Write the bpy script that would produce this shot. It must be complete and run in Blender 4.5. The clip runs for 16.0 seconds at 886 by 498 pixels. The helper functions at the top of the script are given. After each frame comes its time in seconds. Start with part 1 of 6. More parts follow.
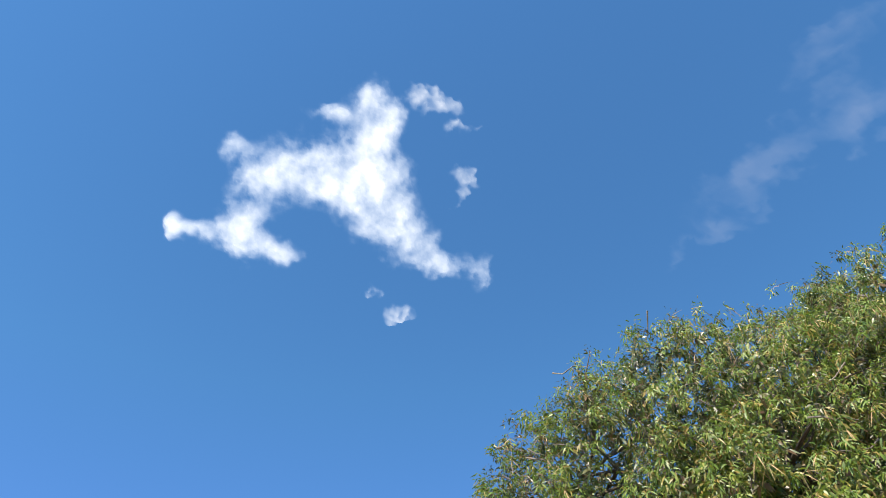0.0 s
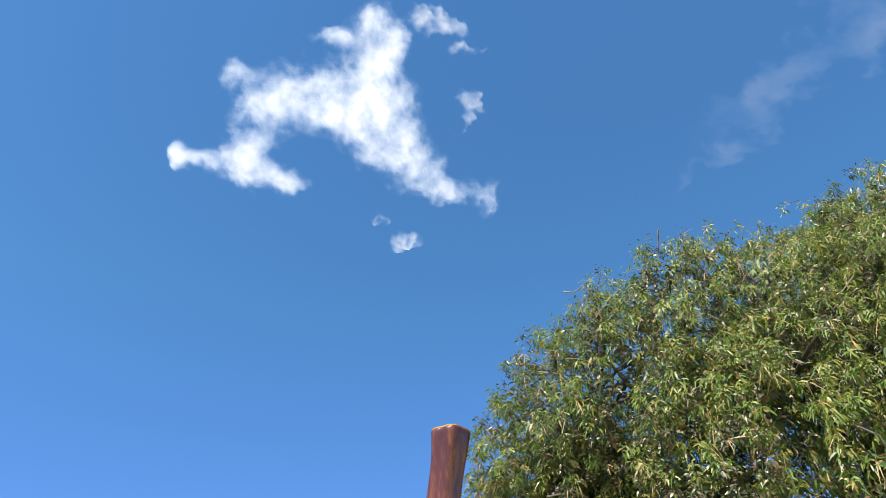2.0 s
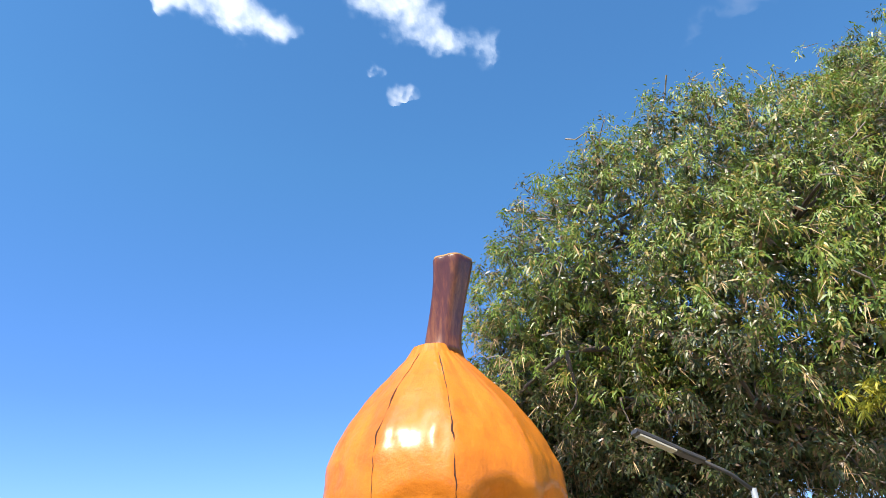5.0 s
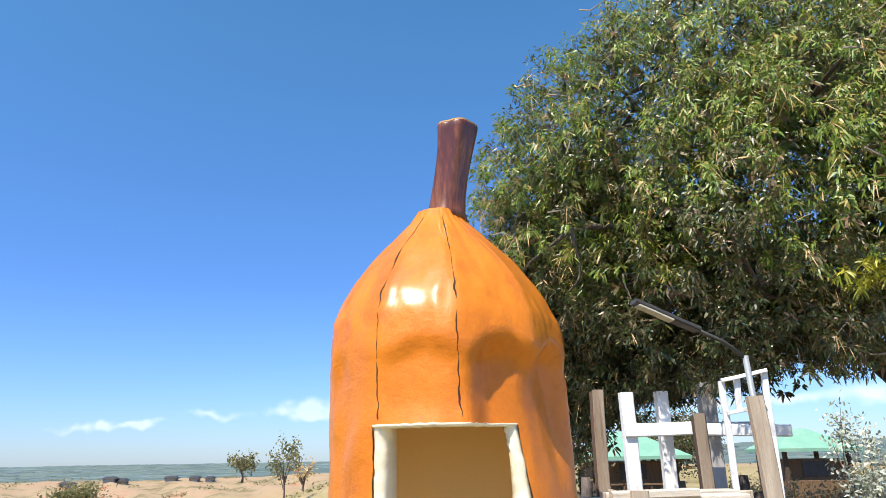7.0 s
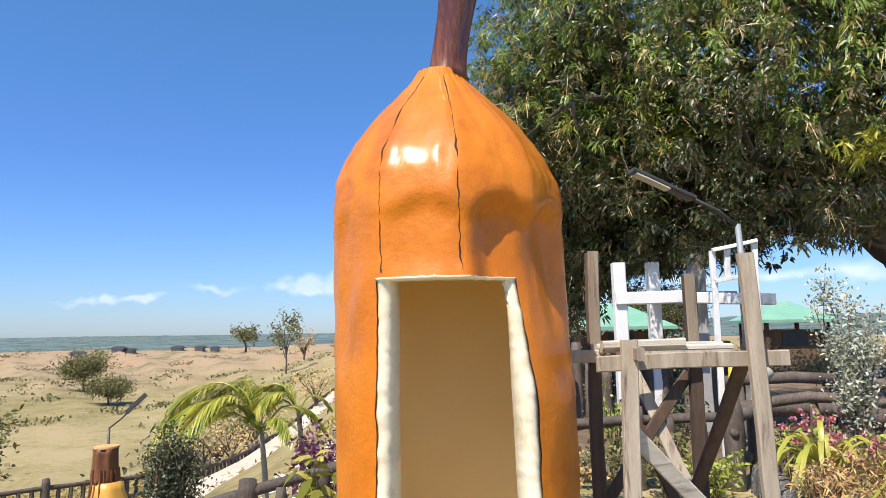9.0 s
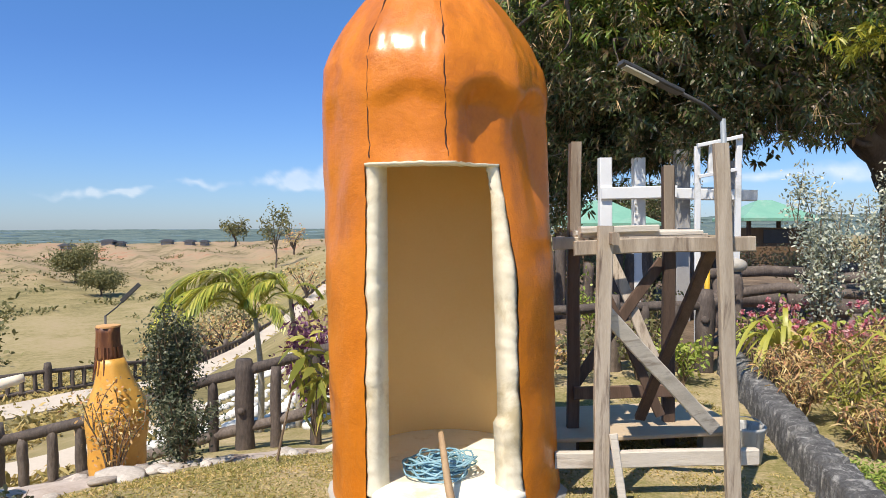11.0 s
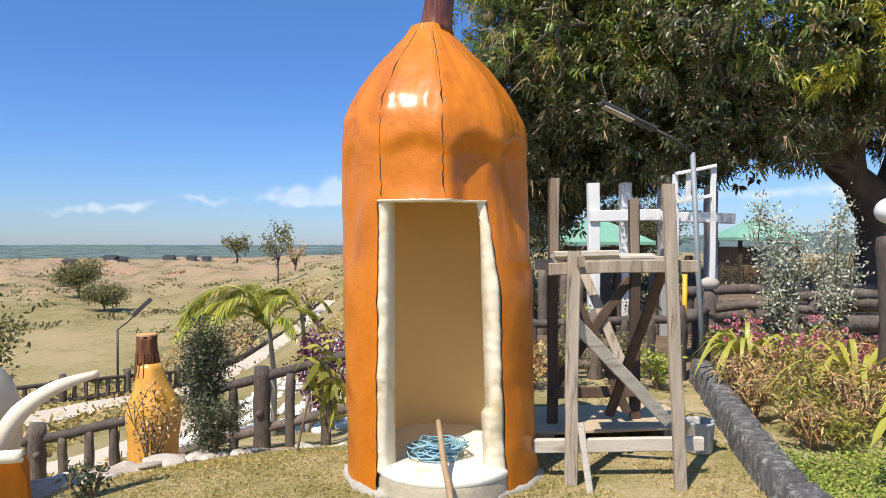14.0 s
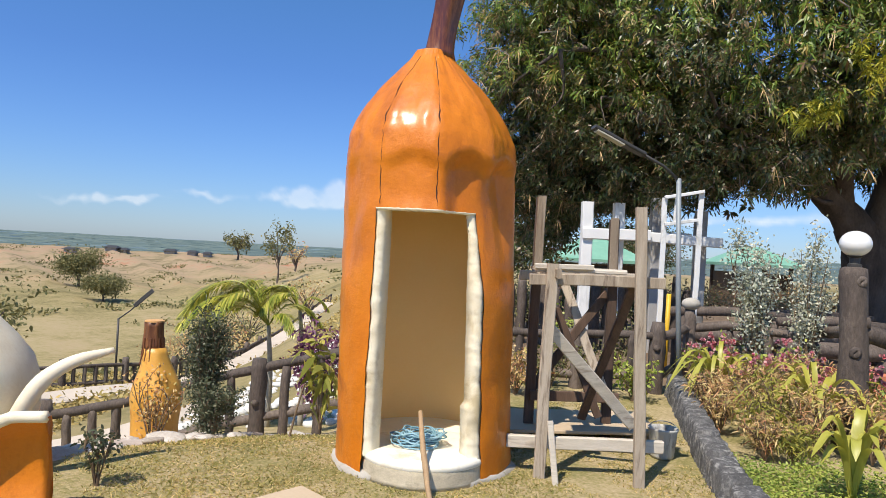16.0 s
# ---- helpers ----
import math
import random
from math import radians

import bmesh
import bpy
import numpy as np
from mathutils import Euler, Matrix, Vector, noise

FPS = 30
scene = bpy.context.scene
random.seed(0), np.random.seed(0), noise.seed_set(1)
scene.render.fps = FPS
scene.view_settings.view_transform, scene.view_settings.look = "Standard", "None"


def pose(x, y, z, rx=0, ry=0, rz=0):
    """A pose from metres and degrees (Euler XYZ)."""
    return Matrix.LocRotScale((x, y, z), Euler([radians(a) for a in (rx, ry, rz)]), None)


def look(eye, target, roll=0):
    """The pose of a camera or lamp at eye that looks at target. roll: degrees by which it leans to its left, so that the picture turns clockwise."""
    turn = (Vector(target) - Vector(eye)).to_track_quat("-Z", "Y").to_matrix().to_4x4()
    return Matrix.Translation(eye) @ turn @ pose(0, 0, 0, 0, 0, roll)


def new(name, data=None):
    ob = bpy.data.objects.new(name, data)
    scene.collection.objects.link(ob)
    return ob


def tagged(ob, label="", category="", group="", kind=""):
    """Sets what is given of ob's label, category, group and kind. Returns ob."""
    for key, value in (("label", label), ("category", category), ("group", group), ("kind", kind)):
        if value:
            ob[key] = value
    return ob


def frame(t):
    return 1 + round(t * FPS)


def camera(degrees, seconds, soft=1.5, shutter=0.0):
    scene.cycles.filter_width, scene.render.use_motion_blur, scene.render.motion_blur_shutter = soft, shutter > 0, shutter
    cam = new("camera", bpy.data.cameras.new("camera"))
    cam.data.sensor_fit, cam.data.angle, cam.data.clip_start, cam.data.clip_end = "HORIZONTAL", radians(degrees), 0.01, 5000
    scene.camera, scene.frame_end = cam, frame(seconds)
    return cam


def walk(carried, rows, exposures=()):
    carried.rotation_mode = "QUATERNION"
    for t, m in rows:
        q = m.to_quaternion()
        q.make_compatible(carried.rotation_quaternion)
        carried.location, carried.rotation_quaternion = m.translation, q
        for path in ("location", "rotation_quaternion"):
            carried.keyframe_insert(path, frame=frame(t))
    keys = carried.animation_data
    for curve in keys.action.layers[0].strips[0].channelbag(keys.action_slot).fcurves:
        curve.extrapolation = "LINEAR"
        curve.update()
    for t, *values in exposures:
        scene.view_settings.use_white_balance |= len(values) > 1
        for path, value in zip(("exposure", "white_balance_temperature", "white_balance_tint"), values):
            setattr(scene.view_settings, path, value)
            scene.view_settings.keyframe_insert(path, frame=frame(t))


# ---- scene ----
cam = camera(66.4, 16.0, soft=0.8)
PATH = [
    (0, (0.246, -0.262, 2.095), (0.278, 1.144, 3.518), -2.3),
    (0.5, (0.174, -0.266, 2.023), (0.213, 1.169, 3.415), -1.9),
    (1, (0.125, -0.292, 1.957), (0.156, 1.177, 3.314), -2.1),
    (1.5, (0.113, -0.301, 1.944), (0.135, 1.209, 3.255), -2.1),
    (2, (0.104, -0.3, 1.925), (0.11, 1.25, 3.188), -2.3),
    (2.5, (0.09, -0.253, 1.905), (0.094, 1.339, 3.116), -2.1),
    (3, (0.093, -0.198, 1.904), (0.075, 1.44, 3.051), -2.1),
    (3.5, (0.073, -0.129, 1.903), (0.072, 1.555, 2.982), -2.0),
    (4, (0.066, -0.072, 1.908), (0.076, 1.653, 2.921), -1.9),
    (4.2, (0.06, -0.047, 1.908), (0.078, 1.689, 2.9), -1.6),
    (6.3, (0.08, -0.047, 1.809), (0.033, 1.824, 2.515), -2.0),
    (6.5, (0.083, -0.035, 1.803), (0.039, 1.851, 2.469), -1.7),
    (7, (0.082, -0.016, 1.777), (0.05, 1.895, 2.365), -1.0),
    (7.5, (0.083, -0.016, 1.761), (0.046, 1.914, 2.285), -0.9),
    (8, (0.08, -0.027, 1.725), (0.054, 1.924, 2.167), -1.0),
    (8.5, (0.068, -0.02, 1.695), (0.038, 1.951, 2.031), -0.9),
    (9, (0.052, -0.036, 1.668), (0.026, 1.95, 1.905), -0.8),
    (9.5, (0.036, -0.047, 1.633), (0.053, 1.951, 1.731), -0.1),
    (10, (0.036, -0.068, 1.606), (0.046, 1.931, 1.609), -0.1),
    (10.2, (0.037, -0.054, 1.597), (0.057, 1.946, 1.58), -0.4),
    (12.3, (0.127, -0.537, 1.621), (0.097, 1.461, 1.531), 0.1),
    (12.5, (0.123, -0.571, 1.624), (0.122, 1.428, 1.555), -0.1),
    (13, (0.1, -0.729, 1.615), (0.19, 1.268, 1.565), -1.1),
    (13.5, (0.086, -0.891, 1.632), (0.132, 1.106, 1.527), -0.9),
    (14, (0.09, -0.998, 1.654), (0.091, 1.002, 1.636), 0.0),
    (14.5, (0.131, -1.18, 1.64), (0.063, 0.819, 1.669), 0.7),
    (15, (0.168, -1.258, 1.623), (0.154, 0.74, 1.533), 1.9),
    (15.5, (0.187, -1.358, 1.632), (0.152, 0.641, 1.582), 3.3),
    (16, (0.166, -1.44, 1.64), (0.163, 0.56, 1.649), 3.2),
]
walk(cam, [(t, look(eye, target, roll)) for t, eye, target, roll in PATH],
     exposures=[(0, 0.62), (2.5, 0.62), (4, 0.88), (7, 0.66), (9, 0.47), (10, 0.36), (12.5, 0.22), (14.5, 0.30), (16, 0.22)])  # path ends

# ---- light ----
SUN_ELEV, SUN_AZ = radians(57), radians(214)      # azimuth clockwise from +y
world = bpy.data.worlds.new("sky")
scene.world = world
world.use_nodes = True
wn = world.node_tree.nodes
wl = world.node_tree.links
sky = wn.new("ShaderNodeTexSky")
sky.sky_type, sky.sun_disc = "NISHITA", False
sky.sun_elevation, sky.sun_rotation = SUN_ELEV, SUN_AZ
sky.air_density, sky.dust_density, sky.ozone_density = 1.2, 0.2, 4.5
wn["Background"].inputs["Strength"].default_value = 0.105
tone = wn.new("ShaderNodeMix")                          # clear dry-season air, deeper blue
tone.data_type, tone.blend_type = "RGBA", "MULTIPLY"
tone.inputs[0].default_value = 1.0
where = wn.new("ShaderNodeTexCoord")
split = wn.new("ShaderNodeSeparateXYZ")
tint = wn.new("ShaderNodeValToRGB")
tint.color_ramp.elements[0].color, tint.color_ramp.elements[0].position = (0.56, 0.75, 1.20, 1), 0.0
tint.color_ramp.elements[1].color, tint.color_ramp.elements[1].position = (0.54, 0.93, 1.13, 1), 0.55
low_air = tint.color_ramp.elements.new(0.24)
low_air.color = (0.48, 0.71, 1.13, 1)
wl.new(where.outputs["Generated"], split.inputs[0])
wl.new(split.outputs["Z"], tint.inputs[0])
wl.new(tint.outputs[0], tone.inputs[7])
wl.new(sky.outputs[0], tone.inputs[6])
wl.new(tone.outputs[2], wn["Background"].inputs["Color"])
sun = new("sun", bpy.data.lights.new("sun", "SUN"))
sun.data.energy, sun.data.angle, sun.data.color = 5.0, radians(0.53), (1.0, 0.90, 0.77)
sun_dir = Vector((math.sin(SUN_AZ) * math.cos(SUN_ELEV), math.cos(SUN_AZ) * math.cos(SUN_ELEV), math.sin(SUN_ELEV)))
sun.matrix_world = look(sun_dir * 50, (0, 0, 0))

rng = np.random.default_rng(7)


# ---- materials ----
def ramp(nt, fac, stops):
    r = nt.nodes.new("ShaderNodeValToRGB")
    e = r.color_ramp.elements
    while len(e) < len(stops):
        e.new(0.5)
    for k, (p, c) in enumerate(stops):
        e[k].position, e[k].color = p, (*c, 1)
    nt.links.new(fac, r.inputs[0])
    return r.outputs[0]


def tex_noise(nt, vec, scale, detail=5.0, rough=0.6, dist=0.0):
    n = nt.nodes.new("ShaderNodeTexNoise")
    n.inputs["Scale"].default_value, n.inputs["Detail"].default_value = scale, detail
    n.inputs["Roughness"].default_value, n.inputs["Distortion"].default_value = rough, dist
    nt.links.new(vec, n.inputs["Vector"])
    return n.outputs[0]


def mix(nt, a, b, fac, mode="MIX"):
    m = nt.nodes.new("ShaderNodeMix")
    m.data_type, m.blend_type = "RGBA", mode
    for sock, v in ((m.inputs[6], a), (m.inputs[7], b)):
        if isinstance(v, tuple):
            sock.default_value = (*v, 1)
        else:
            nt.links.new(v, sock)
    if isinstance(fac, float):
        m.inputs[0].default_value = fac
    else:
        nt.links.new(fac, m.inputs[0])
    return m.outputs[2]


def mathn(nt, op, a, b=0.0):
    m = nt.nodes.new("ShaderNodeMath")
    m.operation = op
    for sock, v in ((m.inputs[0], a), (m.inputs[1], b)):
        if isinstance(v, (int, float)):
            sock.default_value = v
        else:
            nt.links.new(v, sock)
    return m.outputs[0]


def surface(name, stops, scale=3.0, fine=40.0, rough=0.7, bump=0.3, stretch=(1, 1, 1), fine_amount=0.35,
            stain=None, stain_scale=1.2, metallic=0.0, coat=0.0, depth=0.01, per_object=0.0):
    """A painted or natural surface: broad colour drift, fine grain, optional stains, and relief."""
    m = bpy.data.materials.new(name)
    m.use_nodes = True
    nt = m.node_tree
    b = nt.nodes["Principled BSDF"]
    tc = nt.nodes.new("ShaderNodeTexCoord")
    mp = nt.nodes.new("ShaderNodeMapping")
    mp.inputs["Scale"].default_value = stretch
    nt.links.new(tc.outputs["Object"], mp.inputs[0])
    v = mp.outputs[0]
    broad = tex_noise(nt, v, scale)
    grain = tex_noise(nt, v, fine, 6.0, 0.7)
    fac = mathn(nt, "ADD", mathn(nt, "MULTIPLY", broad, 1 - fine_amount), mathn(nt, "MULTIPLY", grain, fine_amount))
    if per_object:
        oi = nt.nodes.new("ShaderNodeObjectInfo")
        fac = mathn(nt, "ADD", fac, mathn(nt, "MULTIPLY", mathn(nt, "SUBTRACT", oi.outputs["Random"], 0.5), per_object))
    c = ramp(nt, fac, [(0.28 + 0.44 * k / max(1, len(stops) - 1), s) for k, s in enumerate(stops)])
    if stain:
        patch = ramp(nt, tex_noise(nt, v, stain_scale, 8.0, 0.65, 0.4), [(0.54, (0, 0, 0)), (0.68, (1, 1, 1))])
        c = mix(nt, c, stain, patch)
    nt.links.new(c, b.inputs["Base Color"])
    b.inputs["Roughness"].default_value, b.inputs["Metallic"].default_value = rough, metallic
    b.inputs["Coat Weight"].default_value = coat
    b.inputs["Coat Roughness"].default_value = 0.14
    bp = nt.nodes.new("ShaderNodeBump")
    bp.inputs["Strength"].default_value, bp.inputs["Distance"].default_value = bump, depth
    nt.links.new(fac, bp.inputs["Height"])
    nt.links.new(bp.outputs[0], b.inputs["Normal"])
    return m


def leaf_mat(name, stops, rough=0.45, trans=0.25):
    """Foliage, each leaf with its own tint, a little light passing through."""
    m = bpy.data.materials.new(name)
    m.use_nodes = True
    nt = m.node_tree
    b = nt.nodes["Principled BSDF"]
    g = nt.nodes.new("ShaderNodeNewGeometry")
    c = ramp(nt, g.outputs["Random Per Island"], [((k + 0.02) / len(stops), s) for k, s in enumerate(stops)])
    tc = nt.nodes.new("ShaderNodeTexCoord")
    patchy = ramp(nt, tex_noise(nt, tc.outputs["Object"], 0.9, 3.0), [(0.3, (0.95, 1.0, 0.9)), (0.7, (1.45, 1.3, 1.0))])
    c = mix(nt, c, patchy, 1.0, "MULTIPLY")
    nt.links.new(c, b.inputs["Base Color"])
    b.inputs["Roughness"].default_value = rough
    t = nt.nodes.new("ShaderNodeBsdfTranslucent")
    nt.links.new(c, t.inputs["Color"])
    ms = nt.nodes.new("ShaderNodeMixShader")
    ms.inputs[0].default_value = trans
    nt.links.new(b.outputs[0], ms.inputs[1])
    nt.links.new(t.outputs[0], ms.inputs[2])
    nt.links.new(ms.outputs[0], nt.nodes["Material Output"].inputs[0])
    return m


M_ORANGE = surface("orange_paint", [(0.50, 0.131, 0.006), (0.64, 0.187, 0.008), (0.72, 0.233, 0.013)], 2.2, 26, 0.45, 0.8,
                   stain=(0.42, 0.112, 0.008), stain_scale=1.7, coat=0.42, depth=0.02)
M_ORANGE.node_tree.nodes["Principled BSDF"].inputs["Coat Roughness"].default_value = 0.22
M_ORANGE.node_tree.nodes["Principled BSDF"].inputs["Specular IOR Level"].default_value = 0.22
M_STEM = surface("maroon_stem_paint", [(0.045, 0.012, 0.008), (0.11, 0.03, 0.016), (0.36, 0.13, 0.035)], 14, 60, 0.32, 0.5, stretch=(1, 1, 0.14), coat=0.3)
M_ORANGE_PALE = surface("pale_orange_paint", [(0.58, 0.26, 0.035), (0.70, 0.36, 0.06), (0.78, 0.44, 0.10)], 3, 30, 0.4, 0.6, stain=(0.45, 0.17, 0.02), stain_scale=4)
M_STEM_BROWN = surface("streaked_brown_stem_paint", [(0.07, 0.022, 0.010), (0.15, 0.055, 0.02), (0.42, 0.18, 0.05)], 16, 60, 0.5, 0.5, stretch=(1, 1, 0.15))
M_CUT = surface("cut_face_paint", [(0.55, 0.27, 0.09), (0.72, 0.42, 0.16)], 12, 60, 0.6, 0.3)
M_CREAM = surface("cream_plaster", [(0.70, 0.60, 0.42), (0.80, 0.72, 0.54), (0.86, 0.80, 0.64)], 4, 45, 0.7, 0.6, stain=(0.55, 0.45, 0.27), stain_scale=2.5)
M_FLOOR = surface("worn_white_plaster", [(0.80, 0.74, 0.60), (0.86, 0.82, 0.70), (0.90, 0.87, 0.78)], 4, 45, 0.7, 0.5, stain=(0.66, 0.57, 0.42), stain_scale=3.5)
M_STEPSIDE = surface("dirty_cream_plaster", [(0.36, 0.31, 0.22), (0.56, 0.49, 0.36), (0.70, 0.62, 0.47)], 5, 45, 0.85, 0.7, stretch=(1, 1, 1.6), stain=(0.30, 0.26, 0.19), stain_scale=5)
M_INNER = surface("ochre_inner_plaster", [(0.86, 0.60, 0.25), (0.90, 0.67, 0.33)], 1.6, 55, 0.75, 0.3)
M_CRACK = surface("dark_crack", [(0.03, 0.012, 0.006), (0.09, 0.03, 0.012)], 12, 60, 0.9, 0.3)
M_CONC = surface("bare_concrete", [(0.30, 0.28, 0.24), (0.42, 0.39, 0.34), (0.52, 0.49, 0.43)], 2.5, 50, 0.9, 0.5, stain=(0.22, 0.20, 0.17))
M_WOODP = surface("pale_plank", [(0.42, 0.37, 0.30), (0.60, 0.54, 0.45), (0.70, 0.64, 0.55)], 3, 50, 0.85, 0.6, stretch=(0.5, 5, 5), stain=(0.30, 0.24, 0.18), stain_scale=3)
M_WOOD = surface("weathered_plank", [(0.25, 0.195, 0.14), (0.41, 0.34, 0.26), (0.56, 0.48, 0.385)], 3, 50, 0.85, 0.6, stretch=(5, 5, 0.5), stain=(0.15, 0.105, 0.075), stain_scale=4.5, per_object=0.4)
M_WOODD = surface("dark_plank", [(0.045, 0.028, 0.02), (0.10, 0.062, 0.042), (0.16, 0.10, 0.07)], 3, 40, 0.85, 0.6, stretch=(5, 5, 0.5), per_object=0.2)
M_LOG = surface("faux_log", [(0.045, 0.035, 0.030), (0.11, 0.085, 0.070), (0.21, 0.17, 0.14)], 5, 40, 0.8, 1.0, stretch=(1, 1, 0.35), fine_amount=0.45, depth=0.02, per_object=0.2)
M_KERB = surface("grey_moulded_kerb", [(0.035, 0.035, 0.036), (0.11, 0.108, 0.108), (0.33, 0.325, 0.31)], 11, 60, 0.95, 1.0, stretch=(1, 1, 0.75), fine_amount=0.5, depth=0.03, stain=(0.40, 0.39, 0.37), stain_scale=16)
M_WHITE = surface("white_painted", [(0.72, 0.72, 0.70), (0.82, 0.82, 0.80)], 3, 40, 0.6, 0.3, stain=(0.45, 0.44, 0.40))
M_GREYPOST = surface("grey_pillar", [(0.30, 0.29, 0.28), (0.44, 0.43, 0.41)], 3, 40, 0.9, 0.5, stain=(0.2, 0.19, 0.18))
M_STEEL = surface("galvanised_pipe", [(0.20, 0.23, 0.25), (0.32, 0.35, 0.37)], 6, 60, 0.6, 0.2, metallic=0.25)
M_DARK = surface("dark_metal", [(0.03, 0.03, 0.03), (0.07, 0.065, 0.06)], 5, 60, 0.5, 0.2)
M_PANEL = surface("lamp_lens", [(0.40, 0.38, 0.30), (0.52, 0.49, 0.38)], 5, 60, 0.4, 0.1)
M_GREENROOF = surface("green_roof_sheet", [(0.16, 0.36, 0.26), (0.24, 0.47, 0.35)], 1.5, 20, 0.5, 0.3, stain=(0.30, 0.45, 0.36))
M_BAMBOO = surface("bamboo_wall", [(0.10, 0.06, 0.03), (0.22, 0.14, 0.08)], 3, 30, 0.8, 0.5, stretch=(6, 6, 0.4))
M_YELLOW = surface("yellow_pipe_paint", [(0.65, 0.38, 0.02), (0.78, 0.48, 0.03)], 6, 40, 0.5, 0.2)
M_BARK = surface("mango_bark", [(0.045, 0.033, 0.026), (0.11, 0.085, 0.07), (0.20, 0.16, 0.13)], 3, 25, 0.95, 1.0, stretch=(1, 1, 0.4), depth=0.02)
M_BRANCH = surface("grey_branch", [(0.14, 0.115, 0.09), (0.26, 0.22, 0.18), (0.38, 0.33, 0.28)], 6, 40, 0.9, 0.5)
M_STALK = surface("flower_stalk", [(0.44, 0.28, 0.12), (0.60, 0.42, 0.22)], 8, 50, 0.8, 0.3)
M_TWIG = surface("dry_twig", [(0.12, 0.08, 0.05), (0.25, 0.18, 0.11)], 8, 50, 0.9, 0.4)
M_STONEW = surface("whitewashed_stone", [(0.60, 0.59, 0.55), (0.78, 0.77, 0.74)], 4, 30, 0.9, 0.6, stain=(0.40, 0.36, 0.30), per_object=0.2)
M_RUBBLE = surface("rubble", [(0.28, 0.22, 0.18), (0.48, 0.41, 0.35), (0.68, 0.62, 0.56)], 5, 30, 0.95, 0.9, per_object=0.6)
M_ROCK = surface("pale_rock", [(0.36, 0.31, 0.26), (0.52, 0.47, 0.41), (0.66, 0.61, 0.55)], 4, 30, 0.95, 0.9, stain=(0.30, 0.25, 0.20), per_object=0.5)
M_ROPE = surface("blue_rope", [(0.10, 0.24, 0.33), (0.22, 0.40, 0.48), (0.42, 0.57, 0.62)], 14, 80, 0.6, 0.4)
M_STICK = surface("peeled_stick", [(0.30, 0.19, 0.10), (0.48, 0.33, 0.19)], 6, 60, 0.8, 0.4, stretch=(4, 4, 0.5))
M_GLOBE = surface("opal_globe", [(0.80, 0.80, 0.80), (0.84, 0.84, 0.83)], 3, 30, 0.25, 0.05, coat=0.4)
M_BOARD = surface("pale_board", [(0.44, 0.34, 0.22), (0.55, 0.44, 0.31)], 2, 40, 0.85, 0.2, stain=(0.40, 0.33, 0.24))
M_PATH = surface("concrete_path", [(0.50, 0.42, 0.33), (0.64, 0.56, 0.46)], 0.8, 20, 0.95, 0.3)
M_TERRA = surface("terracotta", [(0.40, 0.12, 0.06), (0.55, 0.20, 0.11)], 5, 40, 0.8, 0.3)
M_BUCKET = surface("splashed_bucket", [(0.35, 0.34, 0.31), (0.55, 0.54, 0.50)], 9, 40, 0.7, 0.3, stain=(0.16, 0.15, 0.14), stain_scale=14, stretch=(1, 1, 0.3))

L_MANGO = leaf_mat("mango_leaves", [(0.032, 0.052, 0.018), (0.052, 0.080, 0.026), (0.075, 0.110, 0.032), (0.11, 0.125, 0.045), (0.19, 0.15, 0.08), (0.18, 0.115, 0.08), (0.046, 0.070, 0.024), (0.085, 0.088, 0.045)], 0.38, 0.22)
# mango leaf colour lightened and yellowed to stand for sunlight on the crown
L_MANGO_SUN = leaf_mat("sunlit_mango_leaves", [(0.098, 0.18, 0.03), (0.15, 0.24, 0.042), (0.225, 0.28, 0.058), (0.36, 0.27, 0.09), (0.07, 0.14, 0.024), (0.175, 0.26, 0.047)], 0.42, 0.3)
L_LIME = leaf_mat("young_lime_leaves", [(0.32, 0.31, 0.03), (0.44, 0.41, 0.05), (0.24, 0.26, 0.03)], 0.45, 0.3)
L_DARK = leaf_mat("small_dark_leaves", [(0.035, 0.05, 0.028), (0.055, 0.075, 0.042), (0.085, 0.10, 0.062), (0.13, 0.14, 0.095)], 0.5, 0.15)
L_PALM = leaf_mat("palm_leaflets", [(0.12, 0.17, 0.02), (0.24, 0.29, 0.035), (0.44, 0.42, 0.07), (0.15, 0.20, 0.02), (0.52, 0.48, 0.12)], 0.4, 0.28)
L_PURPLE = leaf_mat("purple_leaves", [(0.08, 0.02, 0.07), (0.14, 0.045, 0.12), (0.20, 0.08, 0.16)], 0.5, 0.2)
L_SILVER = leaf_mat("silver_leaves", [(0.42, 0.44, 0.42), (0.56, 0.57, 0.54), (0.30, 0.33, 0.28)], 0.55, 0.15)
L_STRAP = leaf_mat("strap_leaves", [(0.24, 0.26, 0.05), (0.36, 0.36, 0.075), (0.48, 0.42, 0.12)], 0.4, 0.25)
L_DRY = leaf_mat("dry_leaves", [(0.33, 0.20, 0.10), (0.50, 0.35, 0.18), (0.64, 0.49, 0.29), (0.33, 0.31, 0.10), (0.58, 0.41, 0.22), (0.40, 0.20, 0.12)], 0.8, 0.2)
L_OLIVE = leaf_mat("olive_scrub_leaves", [(0.09, 0.10, 0.045), (0.14, 0.145, 0.065), (0.19, 0.18, 0.085)], 0.7, 0.15)
L_GROUND = leaf_mat("ground_cover_leaves", [(0.15, 0.22, 0.04), (0.24, 0.32, 0.06), (0.36, 0.40, 0.10)], 0.5, 0.25)
L_PINK = leaf_mat("pink_petals", [(0.50, 0.10, 0.24), (0.56, 0.20, 0.32), (0.40, 0.05, 0.07), (0.58, 0.36, 0.42), (0.50, 0.28, 0.36)], 0.6, 0.25)
